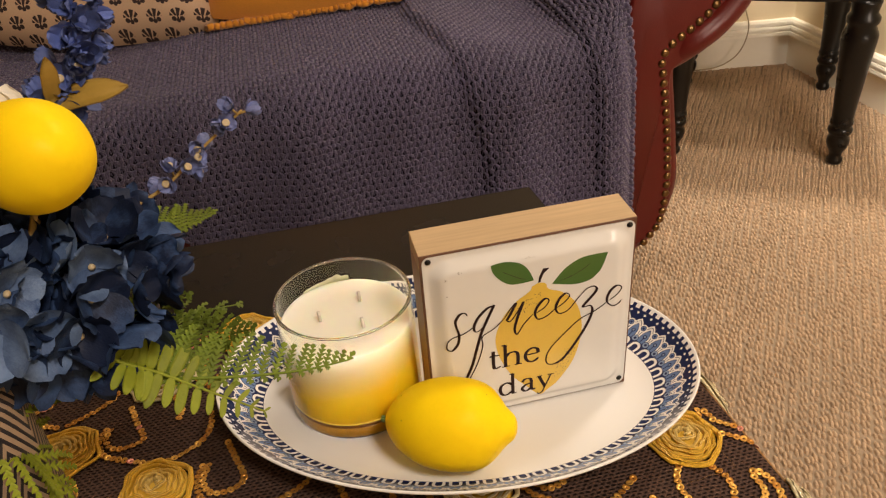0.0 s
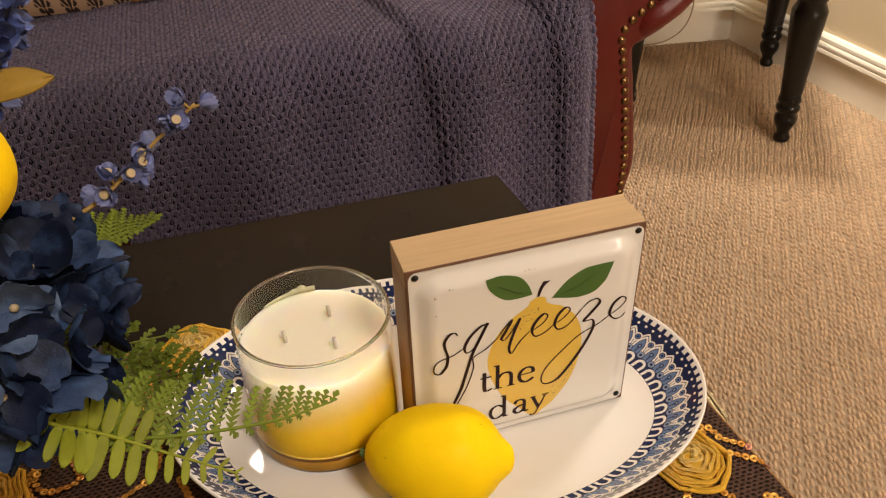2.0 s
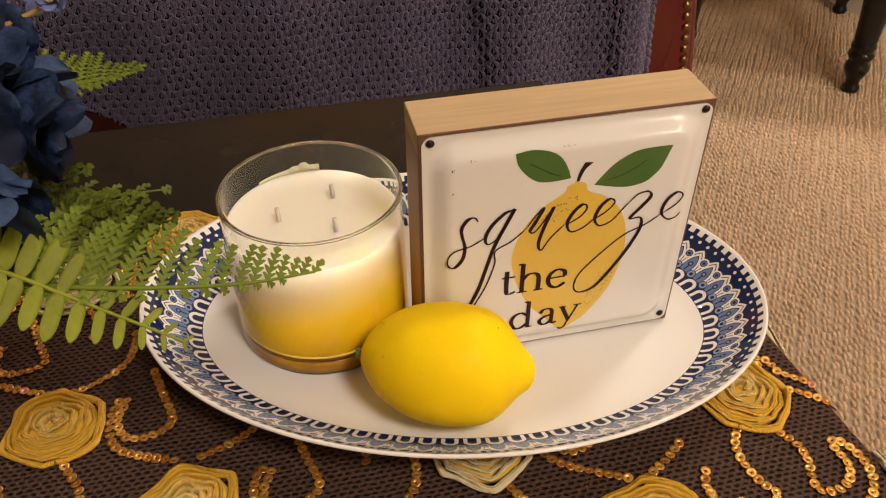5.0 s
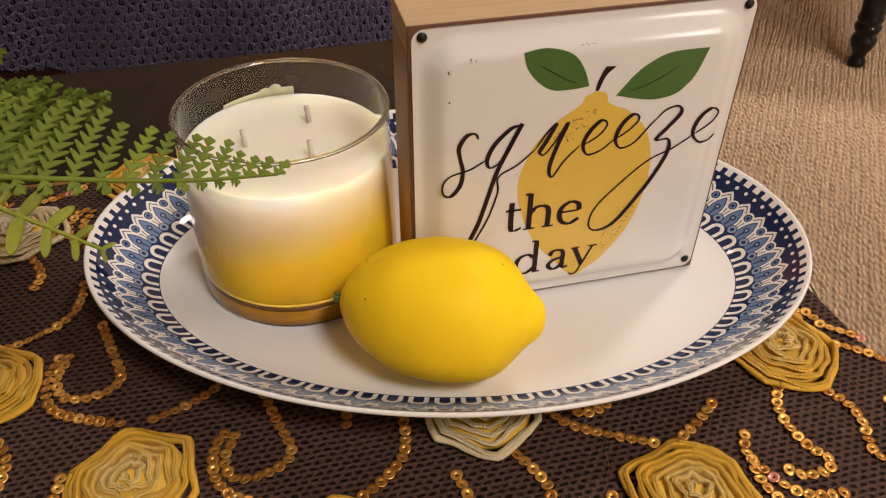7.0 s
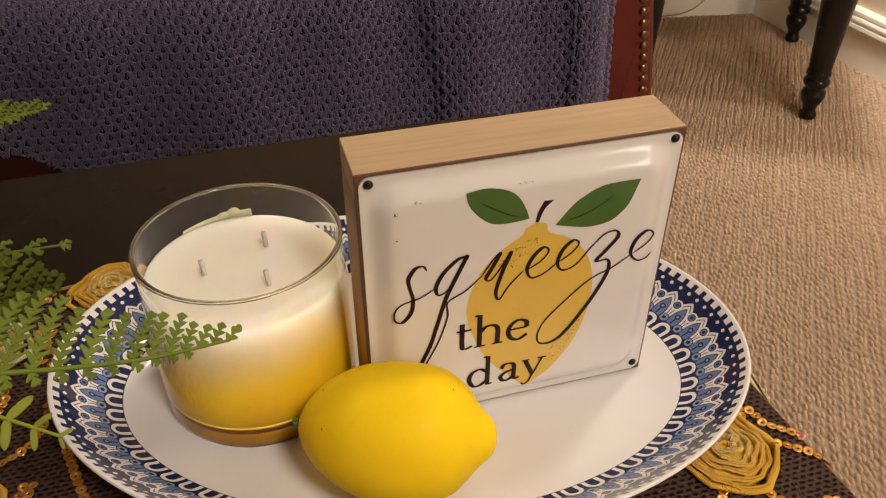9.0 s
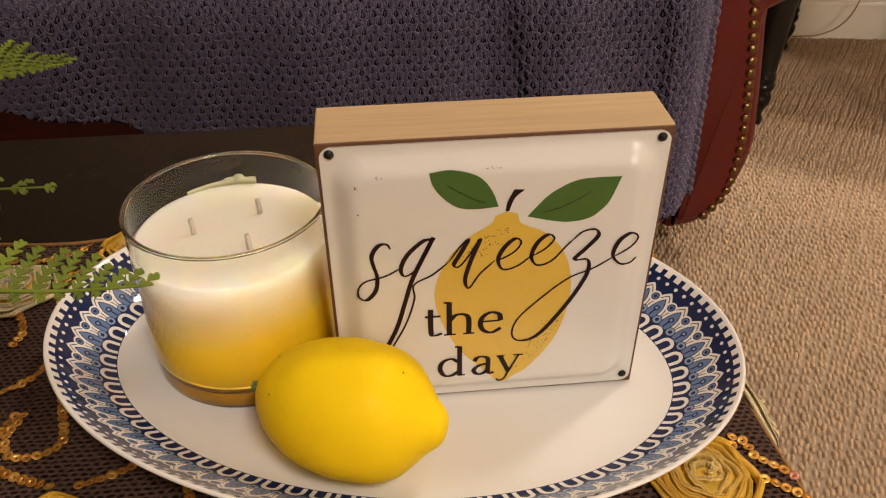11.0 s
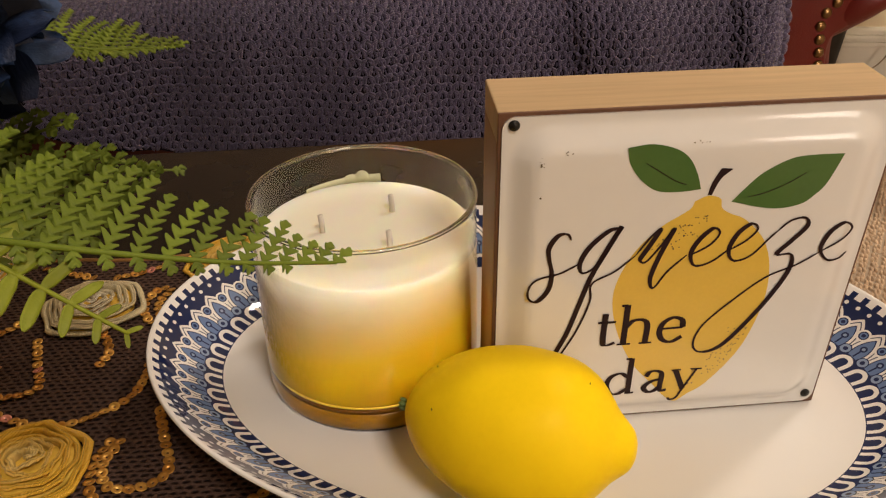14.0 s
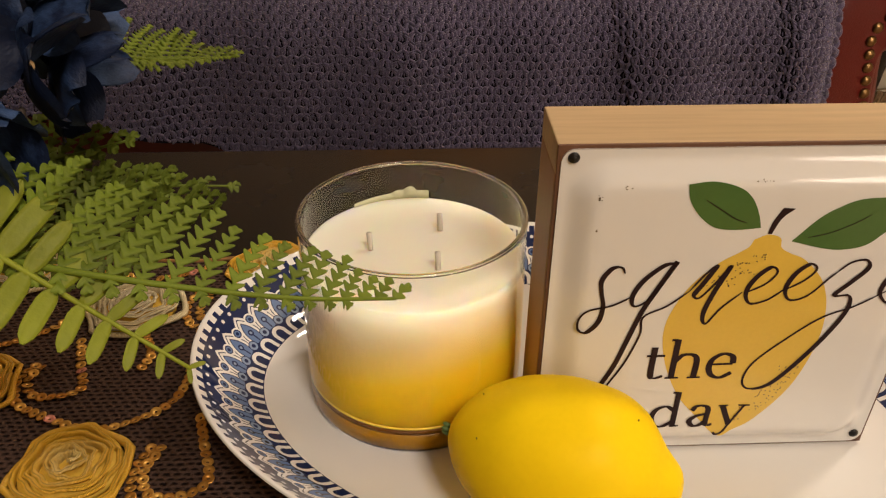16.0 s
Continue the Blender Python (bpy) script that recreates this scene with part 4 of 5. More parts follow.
THIN, FAT = 0.07, 0.20
GLYPHS = {
    "t": [([(0.22, 1.32), (0.22, 0.22), (0.34, 0.03), (0.62, 0.12)], THIN, FAT), ([(0.0, 0.97), (0.58, 0.97)], 0.09, 0.09)],
    "h": [([(0.22, 1.62), (0.22, 0.0)], THIN, FAT), ([(0.02, 1.60), (0.22, 1.60)], 0.09, 0.09), ([(0.02, 0.03), (0.46, 0.03)], 0.07, 0.07),
          ([(0.24, 0.72), (0.46, 0.97), (0.78, 0.98), (0.94, 0.74), (0.94, 0.0)], 0.10, FAT), ([(0.74, 0.03), (1.16, 0.03)], 0.07, 0.07)],
    "e": [([(0.12, 0.56), (0.84, 0.58)], 0.08, 0.08), ([(0.84, 0.58), (0.78, 0.88), (0.48, 1.0), (0.18, 0.80), (0.09, 0.45), (0.22, 0.12), (0.52, 0.0), (0.86, 0.20)], 0.10, FAT)],
    "d": [([(0.84, 0.80), (0.56, 0.99), (0.22, 0.84), (0.10, 0.46), (0.26, 0.08), (0.54, 0.03), (0.84, 0.24)], 0.09, FAT), ([(0.90, 1.66), (0.90, 0.0)], THIN, FAT), ([(0.70, 1.64), (0.90, 1.64)], 0.09, 0.09), ([(0.88, 0.03), (1.12, 0.05)], 0.08, 0.08)],
    "a": [([(0.14, 0.76), (0.26, 0.96), (0.52, 0.99), (0.70, 0.82), (0.70, 0.20), (0.78, 0.03), (0.96, 0.08)], 0.09, FAT), ([(0.70, 0.60), (0.34, 0.50), (0.12, 0.26), (0.26, 0.03), (0.48, 0.04), (0.70, 0.24)], 0.10, FAT)],
    "y": [([(0.14, 0.98), (0.52, 0.06)], FAT, FAT), ([(0.92, 0.98), (0.50, 0.02), (0.34, -0.34), (0.14, -0.44), (0.02, -0.34)], 0.09, 0.09), ([(0.0, 0.97), (0.34, 0.97)], 0.07, 0.07), ([(0.72, 0.97), (1.10, 0.97)], 0.07, 0.07)],
}
SCRIPT = {
    "s": [(-46.7, 23.0), (-48.4, 25.7), (-52.0, 25.1), (-55.0, 20.1), (-54.6, 14.7), (-53.1, 8.0), (-54.1, 0.4), (-58.3, -4.7), (-61.7, -2.9), (-61.6, 2.2), (-58.2, 5.9), (-49.8, 8.2), (-42.4, 12.4)],
    "q": [(-28.3, 27.5), (-32.8, 26.2), (-39.3, 19.6), (-42.4, 12.4), (-41.0, 7.8), (-36.2, 10.7), (-31.4, 19.8), (-27.9, 28.2), (-33.3, 15.9), (-37.6, 5.3), (-41.1, -7.9), (-44.7, -21.5), (-48.9, -31.9), (-51.7, -39.2), (-49.8, -38.5), (-45.6, -30.8), (-40.5, -19.6), (-36.7, -5.9), (-36.7, 2.6), (-28.3, 7.8), (-20.9, 14.7)],
    "u": [(-20.9, 14.7), (-16.1, 22.6), (-12.6, 26.3), (-16.2, 18.3), (-18.8, 12.9), (-16.4, 11.6), (-11.9, 17.9), (-7.3, 26.3), (-11.3, 14.2), (-13.5, 3.9), (-11.6, -0.9), (-7.0, 6.7), (-0.4, 14.0)],
    "e": [(0.7, 13.6), (7.9, 18.0), (11.0, 23.1), (8.2, 25.4), (3.5, 20.8), (1.1, 14.3), (3.6, 8.8), (10.0, 10.3), (16.7, 16.2)],
    "second_e": [(16.3, 15.2), (22.5, 19.5), (25.8, 24.2), (22.9, 26.7), (18.2, 22.4), (16.1, 15.2), (19.1, 10.2), (25.5, 12.2), (31.5, 19.9), (34.0, 22.9)],
    "z": [(34.0, 22.9), (38.3, 27.3), (43.7, 28.3), (45.5, 24.7), (40.7, 18.2), (36.0, 12.2), (41.9, 11.9), (43.2, 6.2), (40.4, -2.7), (33.6, -16.1), (22.6, -32.0), (13.8, -35.2), (9.9, -30.5), (12.5, -20.7), (23.7, -7.9), (34.4, 1.7), (45.4, 6.8), (54.0, 12.6)],
    "last_e": [(54.3, 12.8), (61.3, 17.8), (63.9, 23.0), (60.3, 25.3), (55.4, 21.0), (53.7, 13.6), (57.6, 8.5), (62.1, 8.9), (64.7, 12.1)],
}


def sign():
    t = thing("square_sign", pose(SX, SY, SZ, SIGN_LEAN), "square wooden box sign with white enamel front, standing on platter", "sign")
    h, d, w = SW / 2, 0.031, 0.012
    top, low = 0.0745, FLAT + 0.0008 - SZ
    part("top_board", box_bm(-h, h, 0, d, top - w, top, 0.0006), OAK, t, "pale oak top board", smooth=False)
    part("bottom_board", box_bm(-h, h, 0, d, low, low + w, 0.0006), OAK, t, smooth=False)
    for x0, x1 in ((-h, -h + w), (h - w, h)):
        part("side_board", box_bm(x0, x1, 0.0004, d - 0.0004, low + w, top - w, 0.0005), OAK_UP, t, "oak side board, darker than the top board", smooth=False)
    part("back_board", box_bm(-h + w, h - w, d - 0.006, d - 0.002, low + w, top - w), OAK, t, smooth=False)
    part("front_edge", box_bm(-h + 0.0002, h - 0.0002, -0.0010, 0.0, low + 0.0002, top - 0.0002, 0.0003), EDGE_BROWN, t, "dark brown front edge", smooth=False)
    # stamped enamel front: flat flange, rounded step, flat field
    n = 72
    e, z0, z1 = h - 0.0016, low + 0.0016, top - 0.0016
    hz, mid = (z1 - z0) / 2, (z1 + z0) / 2

    def stamped(x, z):
        qx, qz = abs(x) - (e - 0.0022 - 0.016), abs(z - mid) - (hz - 0.0022 - 0.016)
        dist = 0.016 - math.hypot(max(qx, 0), max(qz, 0)) - min(max(qx, qz), 0)
        f = min(max(dist / 0.0115, 0), 1)
        return 0.0050 * f * f * (3 - 2 * f)

    us = [0.5 - 0.5 * math.cos(math.pi * k / n) * (0.75 + 0.25 * abs(math.cos(math.pi * k / n))) for k in range(n + 1)]
    verts, faces = [], []
    for i in range(n + 1):
        for j in range(n + 1):
            x, z = (us[i] * 2 - 1) * e, mid + (us[j] * 2 - 1) * hz
            cx, cz = abs(x) - (e - 0.005), abs(z - mid) - (hz - 0.005)
            if cx > 0 and cz > 0:
                k = 0.005 / max(math.hypot(cx, cz), 0.005)
                x, z = math.copysign(e - 0.005 + cx * k, x), mid + math.copysign(hz - 0.005 + cz * k, z - mid)
            verts.append((x, -0.0018 - stamped(x, z), z))
    faces = [(a, b, c, dd) for a, b, c, dd in grid_faces(n + 1, n + 1)]
    m = n + 1
    rim = [i * m for i in range(m)] + [n * m + j for j in range(1, m)] + [i * m + n for i in range(n - 1, -1, -1)] + [j for j in range(n - 1, 0, -1)]
    k0 = len(verts)
    verts += [(verts[i][0], -0.0009, verts[i][2]) for i in rim]
    faces += [(rim[k], rim[(k + 1) % len(rim)], k0 + (k + 1) % len(rim), k0 + k) for k in range(len(rim))]
    front = part("enamel_front", (verts, faces), ENAMEL, t, "white stamped enamel front with a printed lemon")
    face_y = -0.0018 - 0.0050
    # print
    def outline(points, steps=8):
        """A closed smooth shape through points in millimetres, as one flat face; a point given twice stays a corner."""
        runs, run = [], []
        for p in list(points) + [points[0]]:
            if run and p == run[-1]:
                runs.append(run)
                run = [p]
            else:
                run.append(p)
        runs.append(run)
        flat = []
        for run in runs:
            flat += spline(run, steps)[:-1] if len(run) > 1 else []
        return [(p.x * 0.001, 0.0, p.y * 0.001) for p in flat], [tuple(range(len(flat)))]

    body = [(-0.9, 38.6), (3.8, 40.6), (8.6, 39.2), (10.0, 35.0), (13.8, 32.4), (20.4, 29.1), (29.6, 19.0), (34.4, 5.0), (35.0, -12.0), (29.8, -33.8), (18.6, -51.5), (10.5, -58.0), (6.1, -61.4), (1.5, -58.8), (-5.0, -51.0), (-15.7, -37.8), (-24.3, -19.0), (-27.2, -0.5), (-21.6, 16.6), (-12.4, 28.0), (-5.6, 32.8), (-2.0, 35.6)]
    part("lemon_print", outline(body, 6), LEMON_INK, front, at=pose(0, face_y - 0.00010, 0))
    leaf_a = [(0.4, 43.6), (0.4, 43.6), (-1.8, 50.0), (-5.6, 56.4), (-11.0, 60.4), (-19.9, 62.7), (-28.6, 61.7), (-28.6, 61.7), (-27.2, 55.6), (-23.3, 49.6), (-18.0, 44.9), (-13.2, 43.2), (-6.0, 43.0)]
    leaf_b = [(12.9, 37.6), (12.9, 37.6), (20.6, 47.0), (26.8, 51.6), (33.6, 54.6), (42.0, 55.3), (51.9, 55.2), (51.9, 55.2), (48.2, 43.6), (44.6, 38.6), (40.3, 35.1), (33.0, 33.6), (25.4, 34.3)]
    for shape, vein in ((leaf_a, [(-21.4, 55.4), (-15.4, 51.4), (-9.6, 47.6), (-5.0, 45.8)]), (leaf_b, [(18.6, 39.2), (26.0, 41.0), (33.6, 44.6), (39.6, 48.6)])):
        part("leaf_print", outline(shape), LEAF_INK, front, at=pose(0, face_y - 0.00015, 0))
        part("vein_print", ribbon(vein, 0.55, 0.35), INK, front, at=pose(0, face_y - 0.00030, 0))
    part("stalk_print", outline([(3.4, 41.0), (3.4, 41.0), (4.2, 46.0), (6.7, 51.8), (6.7, 51.8), (11.2, 51.4), (11.2, 51.4), (7.2, 47.4), (4.9, 40.9), (4.9, 40.9)]), INK, front, at=pose(0, face_y - 0.00022, 0))
    rng = random.Random(3)
    dots = []
    while len(dots) < 120:
        x, z = rng.uniform(-26, 34), rng.uniform(-58, 36)
        reach = ((x - 4.0 - 0.03 * z) / 30.0) ** 2 + ((z + 11.0) / 45) ** 2
        if rng.random() < (reach - 0.45) * 2.0 and reach < 0.92 and ((x < 5 and z > 18) or (x > 9 and z < -22)):
            r = rng.uniform(0.24, 0.36)
            dots.append(([((x + r * math.cos(k)) * 0.001, 0, (z + r * math.sin(k)) * 0.001) for k in (0, 1.05, 2.09, 3.14, 4.19, 5.24)], [(0, 1, 2, 3, 4, 5)]))
    tagged(part("stipple_print", joined(dots), DOT_INK, front, at=pose(0, face_y - 0.00022, 0)), kind="stuff")
    scuffs = []
    for cx, cz, rx, rz, count in ((-58.5, 57.3, 0.8, 2.2, 9), (-49.3, 60.5, 1.8, 0.5, 6), (-1.0, 62.8, 3.0, 0.5, 7), (-58.8, 43.0, 0.5, 1.0, 3)):
        for k in range(count):
            x, z, r = cx + rng.gauss(0, rx * 0.6), cz + rng.gauss(0, rz * 0.6), rng.uniform(0.12, 0.42)
            scuffs.append(([((x + r * rng.uniform(0.6, 1.4) * math.cos(q)) * 0.001, 0, (z + r * rng.uniform(0.5, 1.2) * math.sin(q)) * 0.001) for q in (0, 1.05, 2.09, 3.14, 4.19, 5.24)], [(0, 1, 2, 3, 4, 5)]))
    tagged(part("scuff", joined(scuffs), DOT_INK, front, "small brown scuffs", at=pose(0, face_y - 0.00010, 0)), kind="stuff")
    slope = Matrix(((0.985, 0, 0, -0.0002), (0, 1, 0, face_y - 0.00036), (-0.028, 0, 1, 0.0012), (0, 0, 0, 1)))
    for name, pts in SCRIPT.items():
        part("script_letter", ribbon(pts, 2.15, 0.92), INK, front, "printed script letter " + name.split("_")[-1], at=slope)
    for word, spots, y, size in (("the", (-32.0, -23.4, -7.2), -27.6, 12.6), ("day", (-26.4, -10.2, 2.2), -55.0, 11.9)):
        for glyph, x in zip(word, spots):
            part("book_letter", letter(GLYPHS[glyph], x, y, size), INK, front, "printed letter " + glyph, at=pose(0, face_y - 0.00036, 0), smooth=False)
    for x, z in ((-0.0683, 0.0700), (0.0683, 0.0700), (0.0686, -0.0672), (-0.0686, -0.0672)):
        s = part("screw", lathe([(0.0002, 0.0), (0.0020, 0.0), (0.0021, 0.0005), (0.0016, 0.0011), (0.0002, 0.0014)], 20), SCREW, t, "black screw", at=pose(x, -0.0018, z, 90))
        part("slot", joined([lathe([(0.0001, 0.0), (0.0012, 0.0), (0.0010, 0.0004), (0.0001, 0.0004)], 4)]), SCREW, s, at=pose(0, 0, 0.0011))


sign()


# ---- sofa ----
def smooth01(f):
    f = np.clip(f, 0, 1)
    return f * f * (3 - 2 * f)


ARM = [(0.530, 0.055), (0.575, 0.058), (0.618, 0.095), (0.646, 0.180), (0.642, 0.260), (0.632, 0.340), (0.625, 0.405), (0.645, 0.424), (0.690, 0.444), (0.738, 0.484), (0.758, 0.545), (0.738, 0.615), (0.680, 0.655), (0.606, 0.652), (0.548, 0.620), (0.520, 0.560), (0.512, 0.480), (0.516, 0.300)]
NAILS = [(0.585, 0.080), (0.612, 0.120), (0.620, 0.190), (0.616, 0.260), (0.608, 0.330), (0.598, 0.395), (0.594, 0.428), (0.608, 0.450), (0.640, 0.472), (0.676, 0.502), (0.700, 0.548)]


def outline_prism(points, y0, y1, bevel):
    """A closed outline in x and z, pushed from y0 to y1 with rounded edges at the front."""
    pts = [Vector(p) for p in spline(points + [points[0]], 6)[:-1]]
    n = len(pts)
    mid = sum(pts, Vector((0, 0))) / n
    verts, faces = [], []
    for y, inset in ((y0 + 0.0, bevel), (y0 + bevel * 0.3, bevel * 0.3), (y0 + bevel, 0.0), (y1, 0.0)):
        for k, p in enumerate(pts):
            d = (pts[(k + 1) % n] - pts[k - 1]).normalized()
            q = p + Vector((-d.y, d.x)) * inset
            verts.append((q.x, y, q.y))
    for i in range(3):
        faces += [(i * n + k, i * n + (k + 1) % n, (i + 1) * n + (k + 1) % n, (i + 1) * n + k) for k in range(n)]
    faces += [tuple(range(n - 1, -1, -1)), tuple(3 * n + k for k in range(n))]
    return verts, faces


ARM_Y = 1.165
sofa = thing("sofa", pose(0, 0, 0), "dark red leather sofa with rolled arms and brass nailhead trim", "sofa")
SOFA_LEFT = -1.25
arm = part("arm", outline_prism(ARM, ARM_Y, 2.0, 0.014), LEATHER, sofa, "rolled red leather arm")
part("front_panel", outline_prism([(p[0] * 0.72 + 0.583 * 0.28, p[1] * 0.92 + 0.30 * 0.08) for p in ARM], ARM_Y - 0.008, ARM_Y + 0.01, 0.006), LEATHER, arm)
ROLL = spline([(0.606, ARM_Y + 0.040, 0.404), (0.646, ARM_Y + 0.004, 0.445), (0.690, ARM_Y + 0.002, 0.476), (0.722, ARM_Y + 0.002, 0.515), (0.728, ARM_Y + 0.002, 0.560), (0.700, ARM_Y + 0.002, 0.612), (0.650, ARM_Y + 0.004, 0.628), (0.590, ARM_Y + 0.008, 0.612)], 8)
part("roll", tube(ROLL, 0.0235, 16), LEATHER, arm, "stuffed outer roll of the arm")
far_arm = outline_prism(ARM, ARM_Y, 2.0, 0.012)
part("arm", ([(SOFA_LEFT + 0.512 - v[0], v[1], v[2]) for v in far_arm[0]], [tuple(reversed(f)) for f in far_arm[1]]), LEATHER, sofa)
part("seat_base", box_bm(SOFA_LEFT, 0.525, 1.15, 2.0, 0.07, 0.33, 0.012, 3), LEATHER, sofa)
part("seat_cushion", box_bm(SOFA_LEFT, 0.512, 1.115, 1.78, 0.33, 0.475, 0.04, 4), LEATHER, sofa)
part("backrest", box_bm(SOFA_LEFT, 0.512, 1.76, 2.02, 0.30, 0.92, 0.07, 4), LEATHER, sofa)
for x in (SOFA_LEFT + 0.05, 0.50):
    for y in (1.22, 1.92):
        part("foot", moved(lathe([(0.022, -0.001), (0.026, 0.02), (0.034, 0.055), (0.034, 0.072)], 20), pose(x, y, 0)), BLACK_WOOD, sofa)
nail = lathe([(0.0074, 0.0), (0.0070, 0.0016), (0.0056, 0.0034), (0.0030, 0.0044), (0.0003, 0.0047)], 14)
first_nail = None
for line in (NAILS, [(0.524, 0.585), (0.519, 0.520), (0.520, 0.440), (0.524, 0.330)]):
    for p in even([Vector(q) for q in line], 0.0176):
        spot = pose(p.x, ARM_Y - 0.0075, p.y, 90)
        if first_nail is None:
            first_nail = part("nailhead", nail, BRASS_NAIL, sofa, "domed brass nailhead", at=spot)
        else:
            again(first_nail, spot, sofa)


# ---- knit throw ----
def throw_point(x, s):
    """The throw's surface. s: metres along it from the seat's back, over the front edge and down."""
    x, s = np.asarray(x, float), np.asarray(s, float)
    r, flat = 0.075, 0.46
    arc = r * math.pi / 2 * 0.94
    a = np.clip((s - flat) / r, 0, math.pi / 2 * 0.94)
    down = np.maximum(s - flat - arc, 0)
    y = 1.60 - np.minimum(s, flat) - r * np.sin(a) - down * math.cos(math.pi / 2 * 0.94)
    z = 0.500 - r * (1 - np.cos(a)) - down * math.sin(math.pi / 2 * 0.94)
    front = smooth01((s - 0.42) / 0.12)
    # sag of the seat and soft drapes down the front
    z = z - 0.012 * smooth01((0.30 - np.abs(x + 0.35)) / 0.3) * (1 - front) + 0.006 * np.sin(x * 9 + 1.2) * (1 - front)
    y = y - front * (0.010 * np.sin(x * 17 + 0.6 + 1.5 * s) + 0.006 * np.sin(x * 41 + 2 * s))
    # one long fold and the doubled strip beside the arm
    fold = x - (0.205 + 0.055 * np.clip((s - 0.30) / 0.35, 0, 1))
    lip = 0.014 * smooth01(fold / 0.022) * (1 - smooth01((fold - 0.022) / 0.11))
    strip = x - (0.415 + 0.022 * np.clip(s / 0.8, 0, 1))
    lip = lip + 0.014 * smooth01(strip / 0.020) * (1 - 0.6 * smooth01((strip - 0.02) / 0.07))
    y, z = y - lip * front, z + lip * (1 - front)
    side = smooth01((x - 0.40) / 0.13)
    z = z + 0.115 * side ** 1.5 * (1 - smooth01((s - 0.36) / 0.20))
    y = y + 0.035 * smooth01((x - 0.475) / 0.045) * front
    return np.stack([x + 0.0 * s, y, z], -1)


def throw_length(x):
    """How far the throw reaches down."""
    return 0.626 + 0.044 * smooth01((np.asarray(x) + 0.44) / 0.22) + 0.165 * smooth01((np.asarray(x) + 0.245) / 0.22)


THROW_X0, THROW_X1 = -0.98, 0.522
throw = thing("knit_throw", pose(0, 0, 0), "navy blue chunky knit throw spread over the sofa seat", "throw blanket")
nx, ns = 150, 110
gx = np.linspace(THROW_X0, THROW_X1, nx)
top = []
for x in gx:
    s = np.linspace(0.0, throw_length(x), ns)
    top += [tuple(p) for p in throw_point(np.full(ns, x), s)]
# near-black ground sheet: the shade between stitches is put into its colour
part("woven_ground", (top, grid_faces(nx, ns)), KNIT_GAP, throw, "near-black ground, painted shade of the stitch gaps")


def stitches():
    """Puffed stitches of yarn: in each cell three strands that fan out, under two slanting strands that cross the row."""
    rng = np.random.default_rng(11)
    px, ps = 0.0130, 0.0096
    gx, gs = np.meshgrid(np.arange(THROW_X0 + 0.004, THROW_X1 - 0.002, px), np.arange(0.003, 0.90, ps), indexing="ij")
    gx = gx + (np.arange(gx.shape[1])[None, :] % 2) * px * 0.5
    gx, gs = gx.ravel(), gs.ravel()
    kinds = [(-0.0031, 0.0005, 1.25, 0.0047, 0.0018, 0.0030), (0.0, 0.0009, 1.57, 0.0047, 0.0019, 0.0035), (0.0031, 0.0005, -1.25, 0.0047, 0.0018, 0.0030),
             (-0.0031, -0.0046, 0.50, 0.0048, 0.0015, 0.0048), (0.0031, -0.0046, -0.50, 0.0048, 0.0015, 0.0048),
             (-0.0035, -0.0023, 0.62, 0.0042, 0.0014, 0.0042), (0.0035, -0.0023, -0.62, 0.0042, 0.0014, 0.0042),
             (0.0065, 0.0010, 1.50, 0.0034, 0.0010, 0.0019)]
    xs = np.concatenate([gx + k[0] for k in kinds])
    ss = np.concatenate([gs + k[1] for k in kinds])
    slant = np.concatenate([np.full(len(gx), k[2]) for k in kinds])
    size = np.concatenate([np.tile(k[3:], (len(gx), 1)) for k in kinds])
    ok = (ss < throw_length(xs) - 0.002) & (xs < THROW_X1 - 0.008)
    hem = np.arange(0.003, 0.86, 0.0062)
    hem = hem[hem < throw_length(THROW_X1) - 0.002]
    xs, ss = np.r_[xs[ok], THROW_X1 - 0.0075 + 0.0035 * (np.arange(len(hem)) % 2)], np.r_[ss[ok], hem]
    slant = np.r_[slant[ok], np.where(np.arange(len(hem)) % 2 == 0, 1.15, -1.15) + 3.14]
    size = np.r_[size[ok], np.tile((0.0072, 0.0036, 0.0085), (len(hem), 1))]
    n = len(xs)
    xs, ss = xs + rng.normal(0, 0.0004, n), ss + rng.normal(0, 0.0004, n)
    e = 0.002
    p = throw_point(xs, ss)
    tx, ts = throw_point(xs + e, ss) - throw_point(xs - e, ss), throw_point(xs, ss + e) - throw_point(xs, ss - e)
    tx /= np.linalg.norm(tx, axis=1)[:, None]
    ts /= np.linalg.norm(ts, axis=1)[:, None]
    nn = np.cross(ts, tx)
    nn /= np.linalg.norm(nn, axis=1)[:, None]
    a = slant + rng.normal(0, 0.09, n)
    u = tx * np.cos(a)[:, None] + ts * np.sin(a)[:, None]
    v = np.cross(nn, u)
    ring = 6
    ang = np.arange(ring) * 2 * math.pi / ring
    local = np.array([(r * math.cos(b), r * math.sin(b), h) for r, h in ((1.0, -0.1), (0.80, 0.70)) for b in ang] + [(0, 0, 1.0)])
    size = size * rng.uniform(0.88, 1.14, n)[:, None]
    verts = p[:, None, :] + local[None, :, 0:1] * (size[:, 0:1, None] * u[:, None, :]) + local[None, :, 1:2] * (size[:, 1:2, None] * v[:, None, :]) + local[None, :, 2:3] * (size[:, 2:3, None] * nn[:, None, :])
    m = len(local)
    quads = np.array([(k, (k + 1) % ring, ring + (k + 1) % ring, ring + k) for k in range(ring)])
    tris = np.array([(ring + k, ring + (k + 1) % ring, 2 * ring) for k in range(ring)])
    base = (np.arange(n) * m)[:, None, None]
    ql, tl = (quads[None] + base).reshape(-1), (tris[None] + base).reshape(-1)
